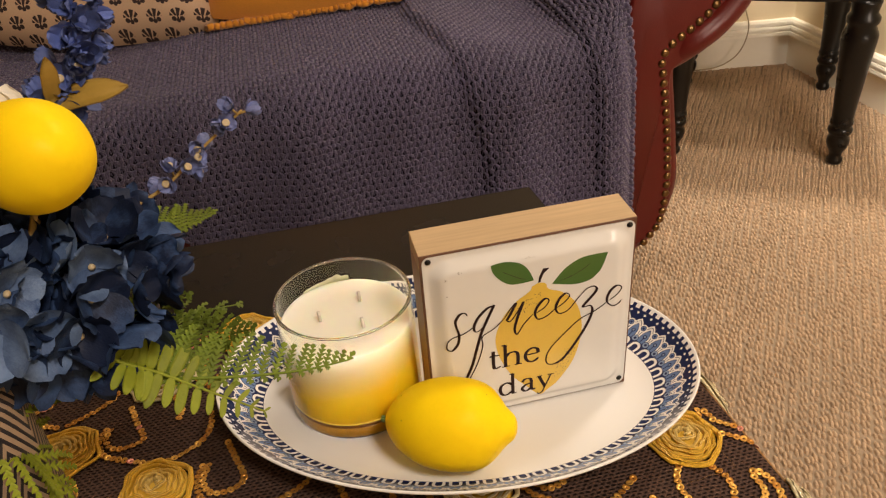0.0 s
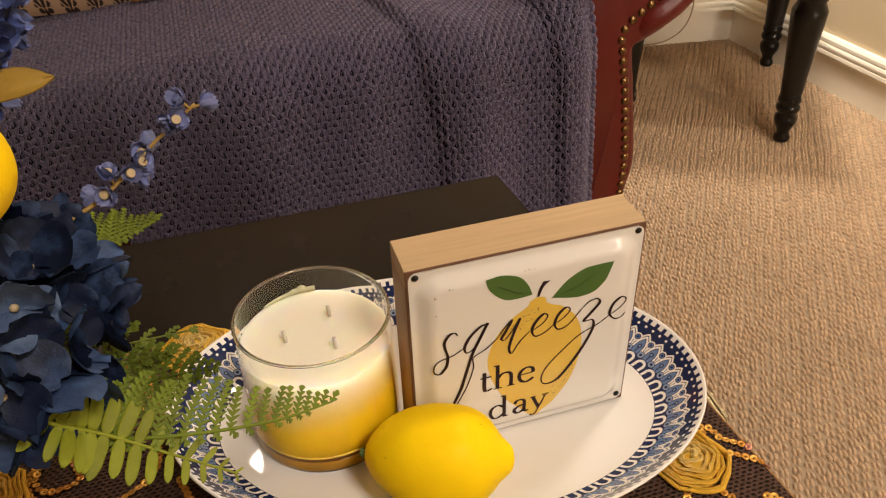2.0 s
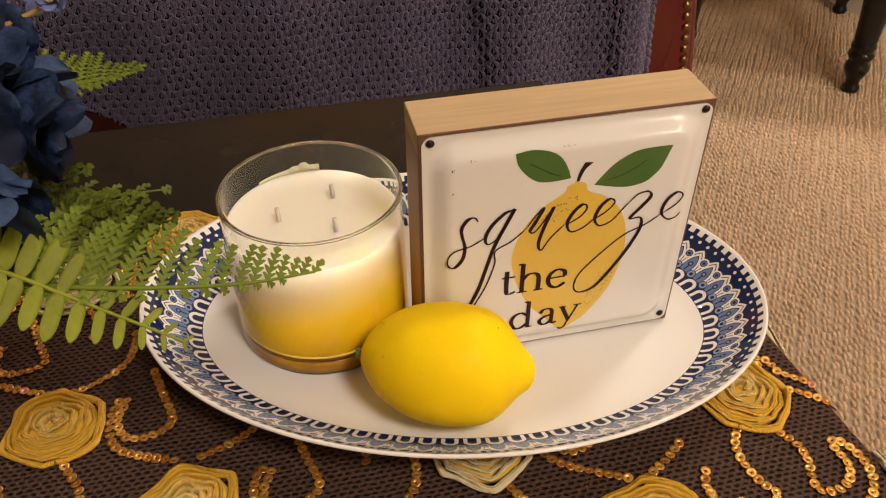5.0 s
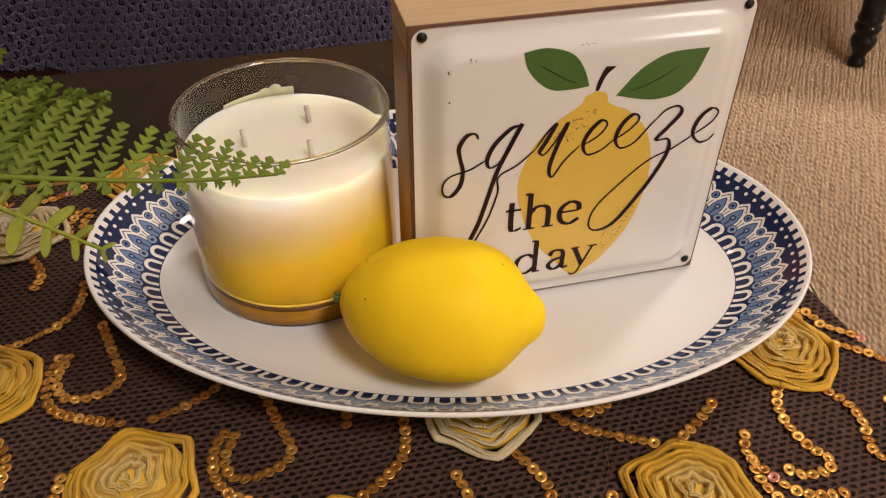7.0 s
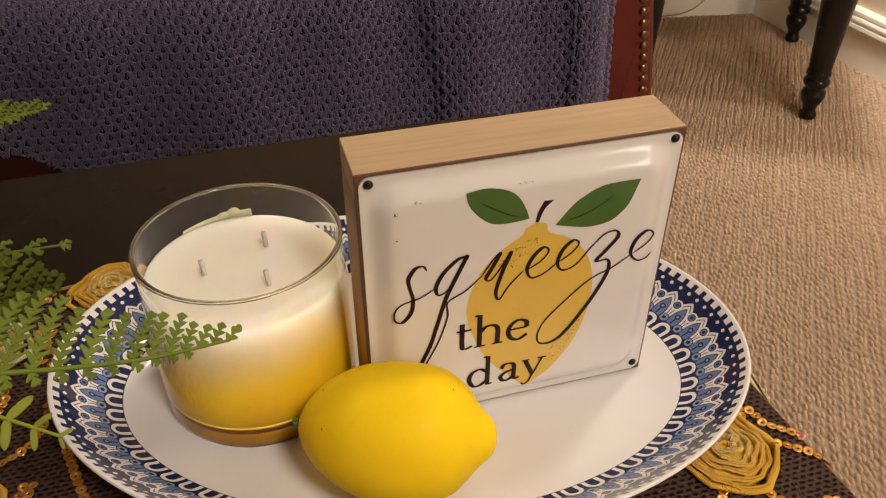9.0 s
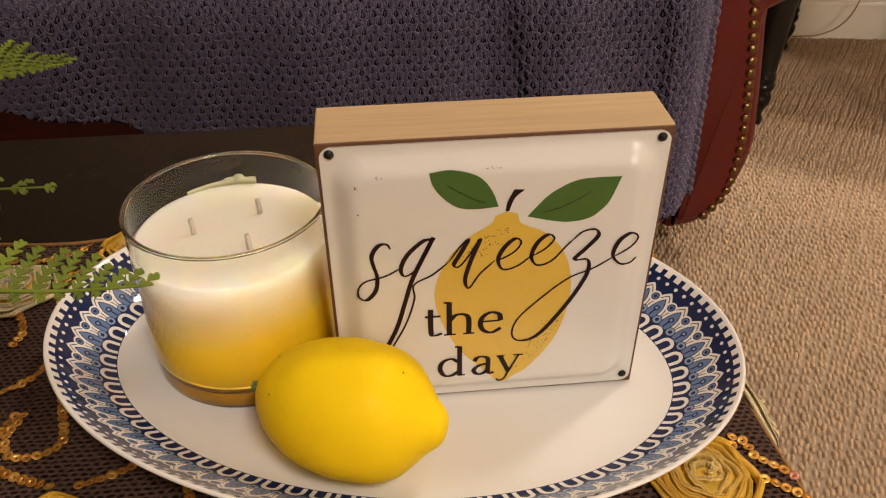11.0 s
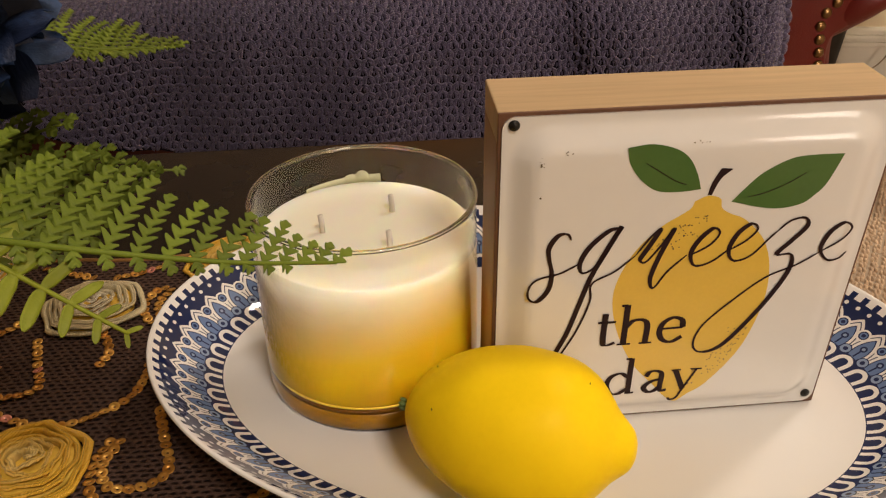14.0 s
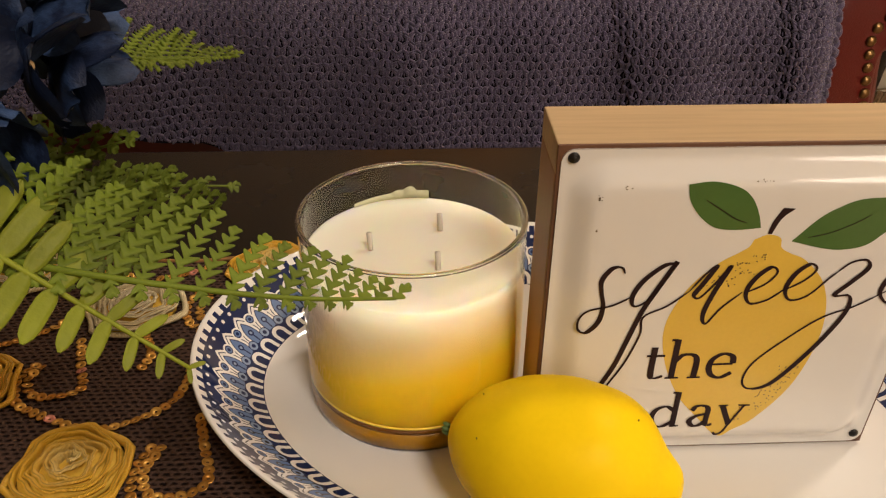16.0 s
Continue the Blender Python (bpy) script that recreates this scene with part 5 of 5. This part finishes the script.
    data = bpy.data.meshes.new("stitches")
    data.vertices.add(n * m)
    data.vertices.foreach_set("co", verts.reshape(-1))
    data.loops.add(len(ql) + len(tl))
    data.loops.foreach_set("vertex_index", np.r_[ql, tl].astype(np.int32))
    nq, nt = n * len(quads), n * len(tris)
    data.polygons.add(nq + nt)
    data.polygons.foreach_set("loop_start", np.r_[np.arange(nq) * 4, nq * 4 + np.arange(nt) * 3].astype(np.int32))
    data.update(calc_edges=True)
    data.polygons.foreach_set("use_smooth", np.ones(nq + nt, dtype=bool))
    data.materials.append(KNIT)
    ob = new("stitches", data)
    ob.parent = throw
    tagged(ob, "slanting chunky stitches of navy yarn", kind="stuff")


stitches()


# ---- pillows ----
def pillow(name, m, size, thick, material, label, fringe=None):
    t = thing(name, m, label, "pillow")
    n = 26
    verts, faces = [], []
    for s in (1, -1):
        for i in range(n + 1):
            for j in range(n + 1):
                u, v = 2 * i / n - 1, 2 * j / n - 1
                f = max(0.0, (1 - u ** 4) * (1 - v ** 4)) ** 0.55
                pinch = 1 - 0.05 * (u * u) * (v * v) * 2 + 0.0
                bump = 0.006 * noise.noise((u * 2.4, v * 2.4, s * 3.0))
                verts.append((u * size * 0.5 * pinch, s * (thick * 0.5 * f + (bump if f > 0.1 else 0)), v * size * 0.5 * pinch + size * 0.5))
    m2 = (n + 1) ** 2
    g = grid_faces(n + 1, n + 1)
    faces = g + [tuple(m2 + k for k in reversed(f)) for f in g]
    part("cover", (verts, faces), material, t)
    if fringe:
        edge = []
        for k in range(121):
            u = -0.5 + k / 120
            edge.append((u * size * 0.97, -0.004 + 0.003 * math.sin(k * 1.9) + 0.004 * noise.noise((k * 0.33, 2.0, 1.0)), 0.004 + 0.004 * noise.noise((k * 0.21, 5.0, 3.0))))
        part("ruffled_edge", tube(edge, 0.0062, 8), fringe, t, "rolled and gathered edge")
    return t


pillow("throw_pillow", pose(-0.292, 1.420, 0.494, -24, 2, -9), 0.44, 0.14, PILLOW, "tan throw pillow printed with dark fan motifs, on sofa")
pillow("throw_pillow", pose(0.068, 1.380, 0.512, -30, -1, 1), 0.37, 0.12, ORANGE, "rust orange throw pillow with a gathered edge, leaning on the sofa", ORANGE)


# ---- end table ----
def end_table():
    fr, back, left = Vector((1.185, 1.442, 0)), Vector((0.228, 0.380, 0)), Vector((-0.310, 0.177, 0))
    t = thing("end_table", pose(0, 0, 0), "black painted end table with turned legs, by the wall", "side table")
    profile = [(0.0150, -0.001), (0.0172, 0.003), (0.0172, 0.010), (0.0130, 0.017), (0.0150, 0.028), (0.0215, 0.040), (0.0245, 0.050), (0.0240, 0.060), (0.0190, 0.068), (0.0235, 0.073), (0.0265, 0.080), (0.0250, 0.087), (0.0215, 0.092), (0.0250, 0.097), (0.0245, 0.103), (0.0225, 0.108),
               (0.0255, 0.16), (0.0315, 0.235), (0.036, 0.285), (0.036, 0.300), (0.028, 0.318), (0.033, 0.326), (0.033, 0.336), (0.026, 0.345), (0.030, 0.366), (0.030, 0.372)]
    leg = part("leg", lathe(profile, 28), BLACK_WOOD, t, at=pose(fr.x, fr.y, 0))
    for p in (fr + back, fr + left, fr + left + back):
        again(leg, pose(p.x, p.y, 0), t)

    def slab(grow, z0, z1):
        u, v = back.normalized(), left.normalized()
        a, b, c, d = fr - u * grow - v * grow, fr + back + u * grow - v * grow, fr + back + left + u * grow + v * grow, fr + left - u * grow + v * grow
        return prism([a, b, c, d], z0, z1)

    part("apron", slab(0.022, 0.370, 0.46), BLACK_WOOD, t, smooth=False)
    part("tabletop", slab(0.030, 0.462, 0.487), BLACK_TOP, t, smooth=False)


end_table()
cord = spline([(1.20, 2.03, 0.60), (1.225, 2.022, 0.32), (1.263, 2.007, 0.195), (1.280, 2.000, 0.132), (1.266, 2.005, 0.067), (1.228, 2.022, 0.026), (1.172, 2.046, 0.010), (1.05, 2.09, 0.004)], 8)
tagged(part("power_cord", tube(cord, 0.0018, 8), CABLE), "thin beige power cord hanging by the wall down to the carpet", "cord")


# ---- flower arrangement ----
VASE_AT = Vector((-0.205, 0.325, CLOTH_Z + 0.001))


def vase():
    t = thing("vase", pose(*VASE_AT), "straight greige vase with dark chevron stripes, on the runner", "vase")
    prof = [(0.0005, 0.001), (0.050, 0.001), (0.0535, 0.004), (0.0545, 0.012), (0.0545, 0.10), (0.0540, 0.190), (0.0525, 0.197), (0.0500, 0.197), (0.0490, 0.190), (0.0490, 0.06), (0.045, 0.02), (0.0005, 0.014)]
    n = 48
    bm = bmesh.new()
    uv = bm.loops.layers.uv.new("uv")
    rows = [[bm.verts.new((r * math.cos(2 * math.pi * k / n), r * math.sin(2 * math.pi * k / n), z)) for k in range(n)] for r, z in prof]
    for i in range(len(prof) - 1):
        for k in range(n):
            k2 = (k + 1) % n
            f = bm.faces.new((rows[i][k], rows[i][k2], rows[i + 1][k2], rows[i + 1][k]))
            for loop, (a, b) in zip(f.loops, ((k, i), (k + 1, i), (k + 1, i + 1), (k, i + 1))):
                loop[uv].uv = (a / n * 2, prof[b][1] / 0.18)
    part("pot", bm, VASE, t)


vase()
MOUTH = VASE_AT + Vector((0, 0, 0.15))


def petal(length, width, cup, seed):
    """A broad rounded petal from the origin along x, cupped and waved, with thickness."""
    nu, nv = 9, 8
    verts = []
    for i in range(nu + 1):
        f = i / nu
        half = width * 0.5 * max(0.13, math.sqrt(max(0.0, 1 - ((f - 0.60) / 0.60) ** 2)) if f < 0.60 else math.sqrt(max(0.0, 1 - ((f - 0.60) / 0.43) ** 2)))
        for j in range(nv + 1):
            v = 2 * j / nv - 1
            z = cup * f * f * length + 0.22 * half * v * v + 0.085 * length * math.sin(v * 4.3 + seed) * f * f + 0.03 * length * math.sin(f * 6 + seed)
            verts.append((length * f, half * v, z))
    faces = grid_faces(nu + 1, nv + 1)
    n = len(verts)
    return verts + [(x, y, z - 0.0005) for x, y, z in verts], faces + [tuple(n + k for k in reversed(f)) for f in faces]


PETALS = [petal(0.0168, 0.0208, 0.22 + 0.20 * k, k * 1.7) for k in range(4)]
BIG_EYE = lathe([(0.0004, 0.0), (0.0016, 0.0005), (0.0019, 0.0015), (0.0010, 0.0025), (0.0003, 0.0027)], 8)
SMALL_EYE = lathe([(0.0003, 0.0), (0.0013, 0.0008), (0.0017, 0.0026), (0.0024, 0.0046), (0.0019, 0.0054), (0.0010, 0.0044), (0.0003, 0.0050)], 9)
petal_data = {}


def shared_petal(kind, material, parent, m, name="petal"):
    """A petal object; petals of one shape and material share one mesh."""
    key = (kind, material.name)
    if key not in petal_data:
        o = part(name, PETALS[kind], material, parent, at=m)
        petal_data[key] = o.data
        return o
    o = new(name, petal_data[key])
    o.parent = parent
    o.matrix_local = m
    return o


def towards(p, normal, spin):
    """A pose at p whose z axis points along normal."""
    return Matrix.Translation(p) @ Vector(normal).to_track_quat("Z", "Y").to_matrix().to_4x4() @ Matrix.Rotation(spin, 4, "Z")


def hydrangea(centre, radius, count, seed, label, pale_share=0.10):
    t = thing("hydrangea", pose(*MOUTH), label, "flower")
    rng = random.Random(seed)
    inv = Matrix.Translation(-MOUTH)
    part("stem", moved(tube(spline([MOUTH - Vector((0, 0, 0.10)), MOUTH, centre - Vector((0, 0, radius * 0.3))], 6), 0.0028, 6), inv), STEM, t)
    golden = math.pi * (3 - math.sqrt(5))
    for k in range(count):
        zc = 1 - 1.52 * (k + 0.5) / count
        a = golden * k + seed
        n = Vector((math.sqrt(1 - zc * zc) * math.cos(a), math.sqrt(1 - zc * zc) * math.sin(a), zc))
        r = radius * rng.uniform(0.80, 1.07) * (1 - 0.55 * max(0.0, 0.707 * (n.x + n.z) - 0.55))
        at = centre + Vector((n.x * r, n.y * r, n.z * r * 0.85))
        aim = (n + Vector((rng.uniform(-.5, .5), rng.uniform(-.5, .5), rng.uniform(-.5, .5)))).normalized()
        size = rng.uniform(0.80, 1.20)
        material = PALE_PETAL if rng.random() < pale_share else HYDRANGEA
        f = part("floret", BIG_EYE, EYE, t, "four-petalled floret with a cream eye" if k == 0 else "", at=inv @ towards(at, aim, rng.uniform(0, 6.3)))
        for q in range(4):
            shared_petal(rng.randrange(4), material, f, Matrix.Rotation(q * math.pi / 2 + rng.uniform(-.18, .18), 4, "Z") @ Matrix.Rotation(0.12 - rng.uniform(0, .45), 4, "Y") @ Matrix.Diagonal((size, size, size, 1)))
    part("core", moved(lathe([(0.001, -radius * 0.62), (radius * 0.62, -radius * 0.25), (radius * 0.72, 0.1 * radius), (radius * 0.5, radius * 0.45), (0.001, radius * 0.6)], 16), inv @ Matrix.Translation(centre)), HYDRANGEA, t, "dark heart of the flower head")
    return t


head = hydrangea(Vector((-0.138, 0.387, 0.676)), 0.056, 72, 3, "dusty navy blue artificial hydrangea head in the vase")
hydrangea(Vector((-0.156, 0.337, 0.702)), 0.026, 16, 4, "paler dusty blue artificial hydrangea head in the vase", 0.75)


def frond(points, width, material, label, lacy, seed, pairs=22, roll=0.0, sides=(1.0, 1.0), start=0.2, lean0=0.45, tip=0.20):
    """A fern frond: a bent midrib with leaflets to either side; lacy leaflets carry small lobes. roll lifts the far side."""
    base = Vector(points[0])
    rng = random.Random(seed)
    t = thing("fern_frond", pose(*base), label, "fern", "fern fronds")
    path = spline(points, 14)
    inv = Matrix.Translation(-base)
    part("midrib", moved(tube(path, 0.0014, 6, 0.35), inv), material, t)
    total = len(path) - 1
    for k in range(pairs):
        g = k / (pairs - 1)
        f = start + (0.995 - start) * g
        i = min(int(f * total), total - 1)
        p = path[i].lerp(path[i + 1], f * total - i)
        d = (path[i + 1] - path[i]).normalized()
        flat = Matrix.Rotation(math.radians(roll), 3, d) @ d.cross(Vector((0, 0, 1))).normalized()
        up = flat.cross(d).normalized()
        env = 1.0 - (1.0 - tip) * max(0.0, (g - 0.35) / 0.65) ** 1.3 if g > 0.35 else 0.8 + 0.2 * g / 0.35
        for s in (-1, 1):
            length = width * env * rng.uniform(0.88, 1.08) * sides[0 if s < 0 else 1]
            if length < 0.002:
                continue
            lean = lean0 + 0.25 * g + 0.5 * g ** 4 + rng.uniform(-0.08, 0.08)
            way = (flat * s * math.cos(lean) + d * math.sin(lean) + up * rng.uniform(-0.08, 0.16)).normalized()
            across = up.cross(way).normalized()
            if lacy:
                bend = up * length * rng.uniform(0.02, 0.12)
                pieces = [lobed(p, way, across, up, length, bend, d * length * 0.10, rng)]
            else:
                pieces = [blade(p, way, up, length, length * 0.31, 0.66)]
            part("leaflet", moved(joined(pieces), inv), material, t)
    return t


def lobed(p, way, across, up, length, bend, sweep, rng):
    """A flat leaflet whose two edges are cut into round lobes, folded a little along its rib."""
    lobes = max(2, round(length / 0.0029))
    steps = 8
    n = lobes * steps
    big = 0.0027 * min(1.15, 0.50 + length / 0.035)
    verts, shift = [], rng.uniform(-0.12, 0.12)
    for i in range(n + 1):
        h = i / n
        c = p + way * length * h + bend * (1 - abs(2 * h - 1)) + sweep * h * h
        taper = (1 - 0.55 * h ** 1.5) * min(1.0, 0.45 + 4 * h)
        row = [c]
        for side in (-1, 1):
            phase = h * lobes + (0.30 if side > 0 else 0.0) + shift
            knob = max(0.0, 1.45 * math.sin(math.pi * (phase % 1.0)) - 0.45) ** 0.6
            if i > n - steps // 2:
                knob = 0.7 * math.sqrt(max(0.0, 1 - ((i - n + steps // 2) / (steps // 2)) ** 2))
            w = 0.00036 + big * taper * knob
            row.append(c + across * side * w + way * w * 0.85 - up * (0.10 * w) + up * 0.0003 * math.sin(phase * 6.28))
        verts += [tuple(row[1]), tuple(row[0] + up * 0.0003), tuple(row[2])]
    faces = [(i * 3 + j, i * 3 + j + 1, i * 3 + j + 4, i * 3 + j + 3) for i in range(n) for j in range(2)]
    m = len(verts)
    return verts + [tuple(Vector(v) - up * 0.0005) for v in verts], faces + [tuple(m + k for k in reversed(f)) for f in faces]


def blade(p, way, up, length, width, end=0.30):
    """A small leaf, arched along and across, with thickness; end: how blunt its tip is."""
    side = up.cross(way).normalized()
    verts, n, cols = [], 8, 5
    for i in range(n + 1):
        f = i / n
        w = min(1.0, 0.45 + 3.0 * f) * (1.0 if f < 0.55 else 1 - (1 - end) * ((f - 0.55) / 0.45) ** 2)
        if end > 0.2 and f > 0.75:
            w *= math.sqrt(max(0.06, 1 - ((f - 0.75) / 0.26) ** 2))
        c = p + way * length * f + up * length * 0.10 * math.sin(f * 2.4)
        for j in range(cols):
            v = 2 * j / (cols - 1) - 1
            verts.append(tuple(c + side * width * 0.5 * w * v + up * width * (0.10 * (1 - v * v) - 0.05 * math.exp(-40 * v * v))))
    faces = [(i * cols + j, i * cols + j + 1, (i + 1) * cols + j + 1, (i + 1) * cols + j) for i in range(n) for j in range(cols - 1)]
    m = len(verts)
    thick = up * min(0.0006, length * 0.05)
    rim = [i * cols for i in range(n + 1)] + [n * cols + j for j in range(1, cols)] + [i * cols + cols - 1 for i in range(n - 1, -1, -1)] + [j for j in range(cols - 2, 0, -1)]
    faces += [tuple(m + k for k in reversed(f)) for f in faces] + [(rim[k], m + rim[k], m + rim[(k + 1) % len(rim)], rim[(k + 1) % len(rim)]) for k in range(len(rim))]
    return verts + [tuple(Vector(v) - thick) for v in verts], faces


R0 = MOUTH + Vector((0.01, 0.005, 0.022))
frond([R0, (-0.125, 0.345, 0.666), (-0.104, 0.334, 0.657), (-0.089, 0.334, 0.646), (-0.066, 0.329, 0.631), (-0.041, 0.322, 0.6165)], 0.0200, FERN, "bright green artificial fern frond with smooth leaflets", False, 1, 14, roll=26, start=0.38, lean0=-0.10)
frond([R0, (-0.135, 0.352, 0.646), (-0.092, 0.338, 0.640), (-0.0587, 0.333, 0.635), (-0.0209, 0.340, 0.6235), (0.006, 0.354, 0.6125)], 0.0280, FERN_MID, "lacy green artificial fern frond before the candle", True, 2, 25, roll=34, sides=(1.0, 0.20), lean0=0.15, tip=0.24)
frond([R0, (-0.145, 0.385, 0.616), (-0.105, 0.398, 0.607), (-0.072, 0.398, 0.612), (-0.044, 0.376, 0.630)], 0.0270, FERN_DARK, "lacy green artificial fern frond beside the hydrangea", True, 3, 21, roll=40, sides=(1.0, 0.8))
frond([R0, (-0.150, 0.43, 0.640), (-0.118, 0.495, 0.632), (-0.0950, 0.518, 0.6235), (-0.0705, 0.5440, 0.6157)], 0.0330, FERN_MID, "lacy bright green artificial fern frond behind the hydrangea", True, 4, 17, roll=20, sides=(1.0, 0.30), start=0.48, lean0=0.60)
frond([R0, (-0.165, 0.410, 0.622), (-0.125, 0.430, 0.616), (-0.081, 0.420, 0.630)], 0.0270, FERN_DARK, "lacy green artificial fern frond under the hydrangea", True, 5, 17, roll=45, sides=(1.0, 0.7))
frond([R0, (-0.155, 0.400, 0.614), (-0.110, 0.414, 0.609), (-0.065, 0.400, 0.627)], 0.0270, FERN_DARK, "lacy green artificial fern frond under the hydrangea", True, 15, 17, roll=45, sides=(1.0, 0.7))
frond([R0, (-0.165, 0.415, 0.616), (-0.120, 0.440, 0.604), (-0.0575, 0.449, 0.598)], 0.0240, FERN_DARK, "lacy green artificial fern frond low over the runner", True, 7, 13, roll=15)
frond([R0, (-0.188, 0.318, 0.655), (-0.164, 0.314, 0.643), (-0.152, 0.316, 0.626), (-0.143, 0.314, 0.602)], 0.038, FERN, "bright green artificial fern frond hanging before the vase", True, 6, 12)


def sprig(points, spots, size, seed, label, leaves=(), eyes=0.7, colour=DELPHINIUM):
    """A flower spike: a thin stalk with small open blue blossoms."""
    base = Vector(points[0])
    t = thing("delphinium", pose(*base), label, "flower")
    rng = random.Random(seed)
    inv = Matrix.Translation(-base)
    path = spline(points, 10)
    part("stalk", moved(tube(path, 0.0013, 6, 0.6), inv), STEM, t)
    for f in spots:
        i = min(int(f * (len(path) - 1)), len(path) - 2)
        p, d = path[i], (path[i + 1] - path[i]).normalized()
        aim = Vector((rng.uniform(-1, 1), rng.uniform(-1, 0.4), rng.uniform(-0.3, 1)))
        aim = (aim - d * aim.dot(d) * 0.6).normalized()
        at = p + aim * size * 0.55
        part("pedicel", moved(tube([p, at], 0.0007, 5), inv), STEM, t)
        b = part("blossom", SMALL_EYE, EYE if rng.random() < eyes else colour, t, at=inv @ towards(at, aim, rng.uniform(0, 6)))
        k = size / 0.020
        for q in range(5):
            shared_petal(q % 4, colour, b, Matrix.Rotation(q * 2 * math.pi / 5 + rng.uniform(-.2, .2), 4, "Z") @ Matrix.Rotation(-0.30 - rng.uniform(0, .4), 4, "Y") @ Matrix.Diagonal((k, k * 0.8, k, 1)))
    for start, way, up, length, width in leaves:
        part("leaf", moved(blade(Vector(start), Vector(way).normalized(), Vector(up).normalized(), length, width, 0.06), inv), OLIVE, t, "olive yellow leaf")
    return t


sprig([MOUTH, (-0.118, 0.412, 0.680), (-0.078, 0.440, 0.6945), (-0.0560, 0.457, 0.7060), (-0.0285, 0.4640, 0.7235)], [0.50, 0.53, 0.57, 0.61, 0.66, 0.69, 0.79, 0.82, 0.90, 0.94, 0.98, 1.0], 0.0088, 8, "thin sprig of small blue artificial blossoms in the vase", eyes=0.6, colour=PALE_BLOSSOM)
sprig([MOUTH, (-0.155, 0.40, 0.690), (-0.122, 0.43, 0.745), (-0.104, 0.455, 0.785), (-0.100, 0.465, 0.84)], [0.44 + 0.016 * k for k in range(35)], 0.0125, 9, "tall blue artificial delphinium spike in the vase",
      [((-0.118, 0.428, 0.757), (0.9, 0.03, 0.02), (0, -0.6, 1), 0.038, 0.016), ((-0.118, 0.428, 0.757), (0.15, -0.15, 1.0), (0.6, -1, 0), 0.026, 0.009)], 0.15)


# lemon on a pick among the flowers
pick = thing("lemon_pick", pose(*MOUTH), "yellow artificial lemon on a pick among the blue flowers", "lemon")
LEMON_UP = Vector((-0.1175, 0.3665, 0.7550))
part("stick", moved(tube([MOUTH - Vector((0, 0, 0.08)), LEMON_UP - Vector((0.005, 0, 0.02))], 0.0018, 6), Matrix.Translation(-MOUTH)), STEM, pick)
part("peel", lemon_mesh(0.064, 0.0262, 5.0), LEMON, pick, "bright yellow peel", at=Matrix.Translation(-MOUTH) @ pose(*LEMON_UP, 0, 15, 128))

bloom = thing("white_bloom", pose(*MOUTH), "ivory artificial bloom beside the lemon in the vase", "flower")
BLOOM = Vector((-0.140, 0.408, 0.748))
part("stalk", moved(tube([MOUTH - Vector((0, 0, 0.08)), BLOOM], 0.0018, 6), Matrix.Translation(-MOUTH)), STEM, bloom)
for k in range(9):
    big = Matrix.Diagonal((1.25, 1.6, 1.25, 1))
    shared_petal(k % 4, WHITE_PETAL, bloom, Matrix.Translation(BLOOM - MOUTH) @ Matrix.Rotation(k * 2.4, 4, "Z") @ Matrix.Rotation(-0.55 - 0.09 * k, 4, "Y") @ big)

# dry husk under the hydrangea
husk = moved(lathe([(0.0006, 0.0), (0.0016, 0.003), (0.0034, 0.009), (0.0046, 0.015), (0.0043, 0.016), (0.0030, 0.009), (0.0003, 0.002)], 14), Matrix.Translation(Vector((-0.086, 0.3695, 0.6620)) - MOUTH) @ pose(0, 0, 0, 0, 205, -20))
part("husk", husk, TAN, head, "dry tan husk")
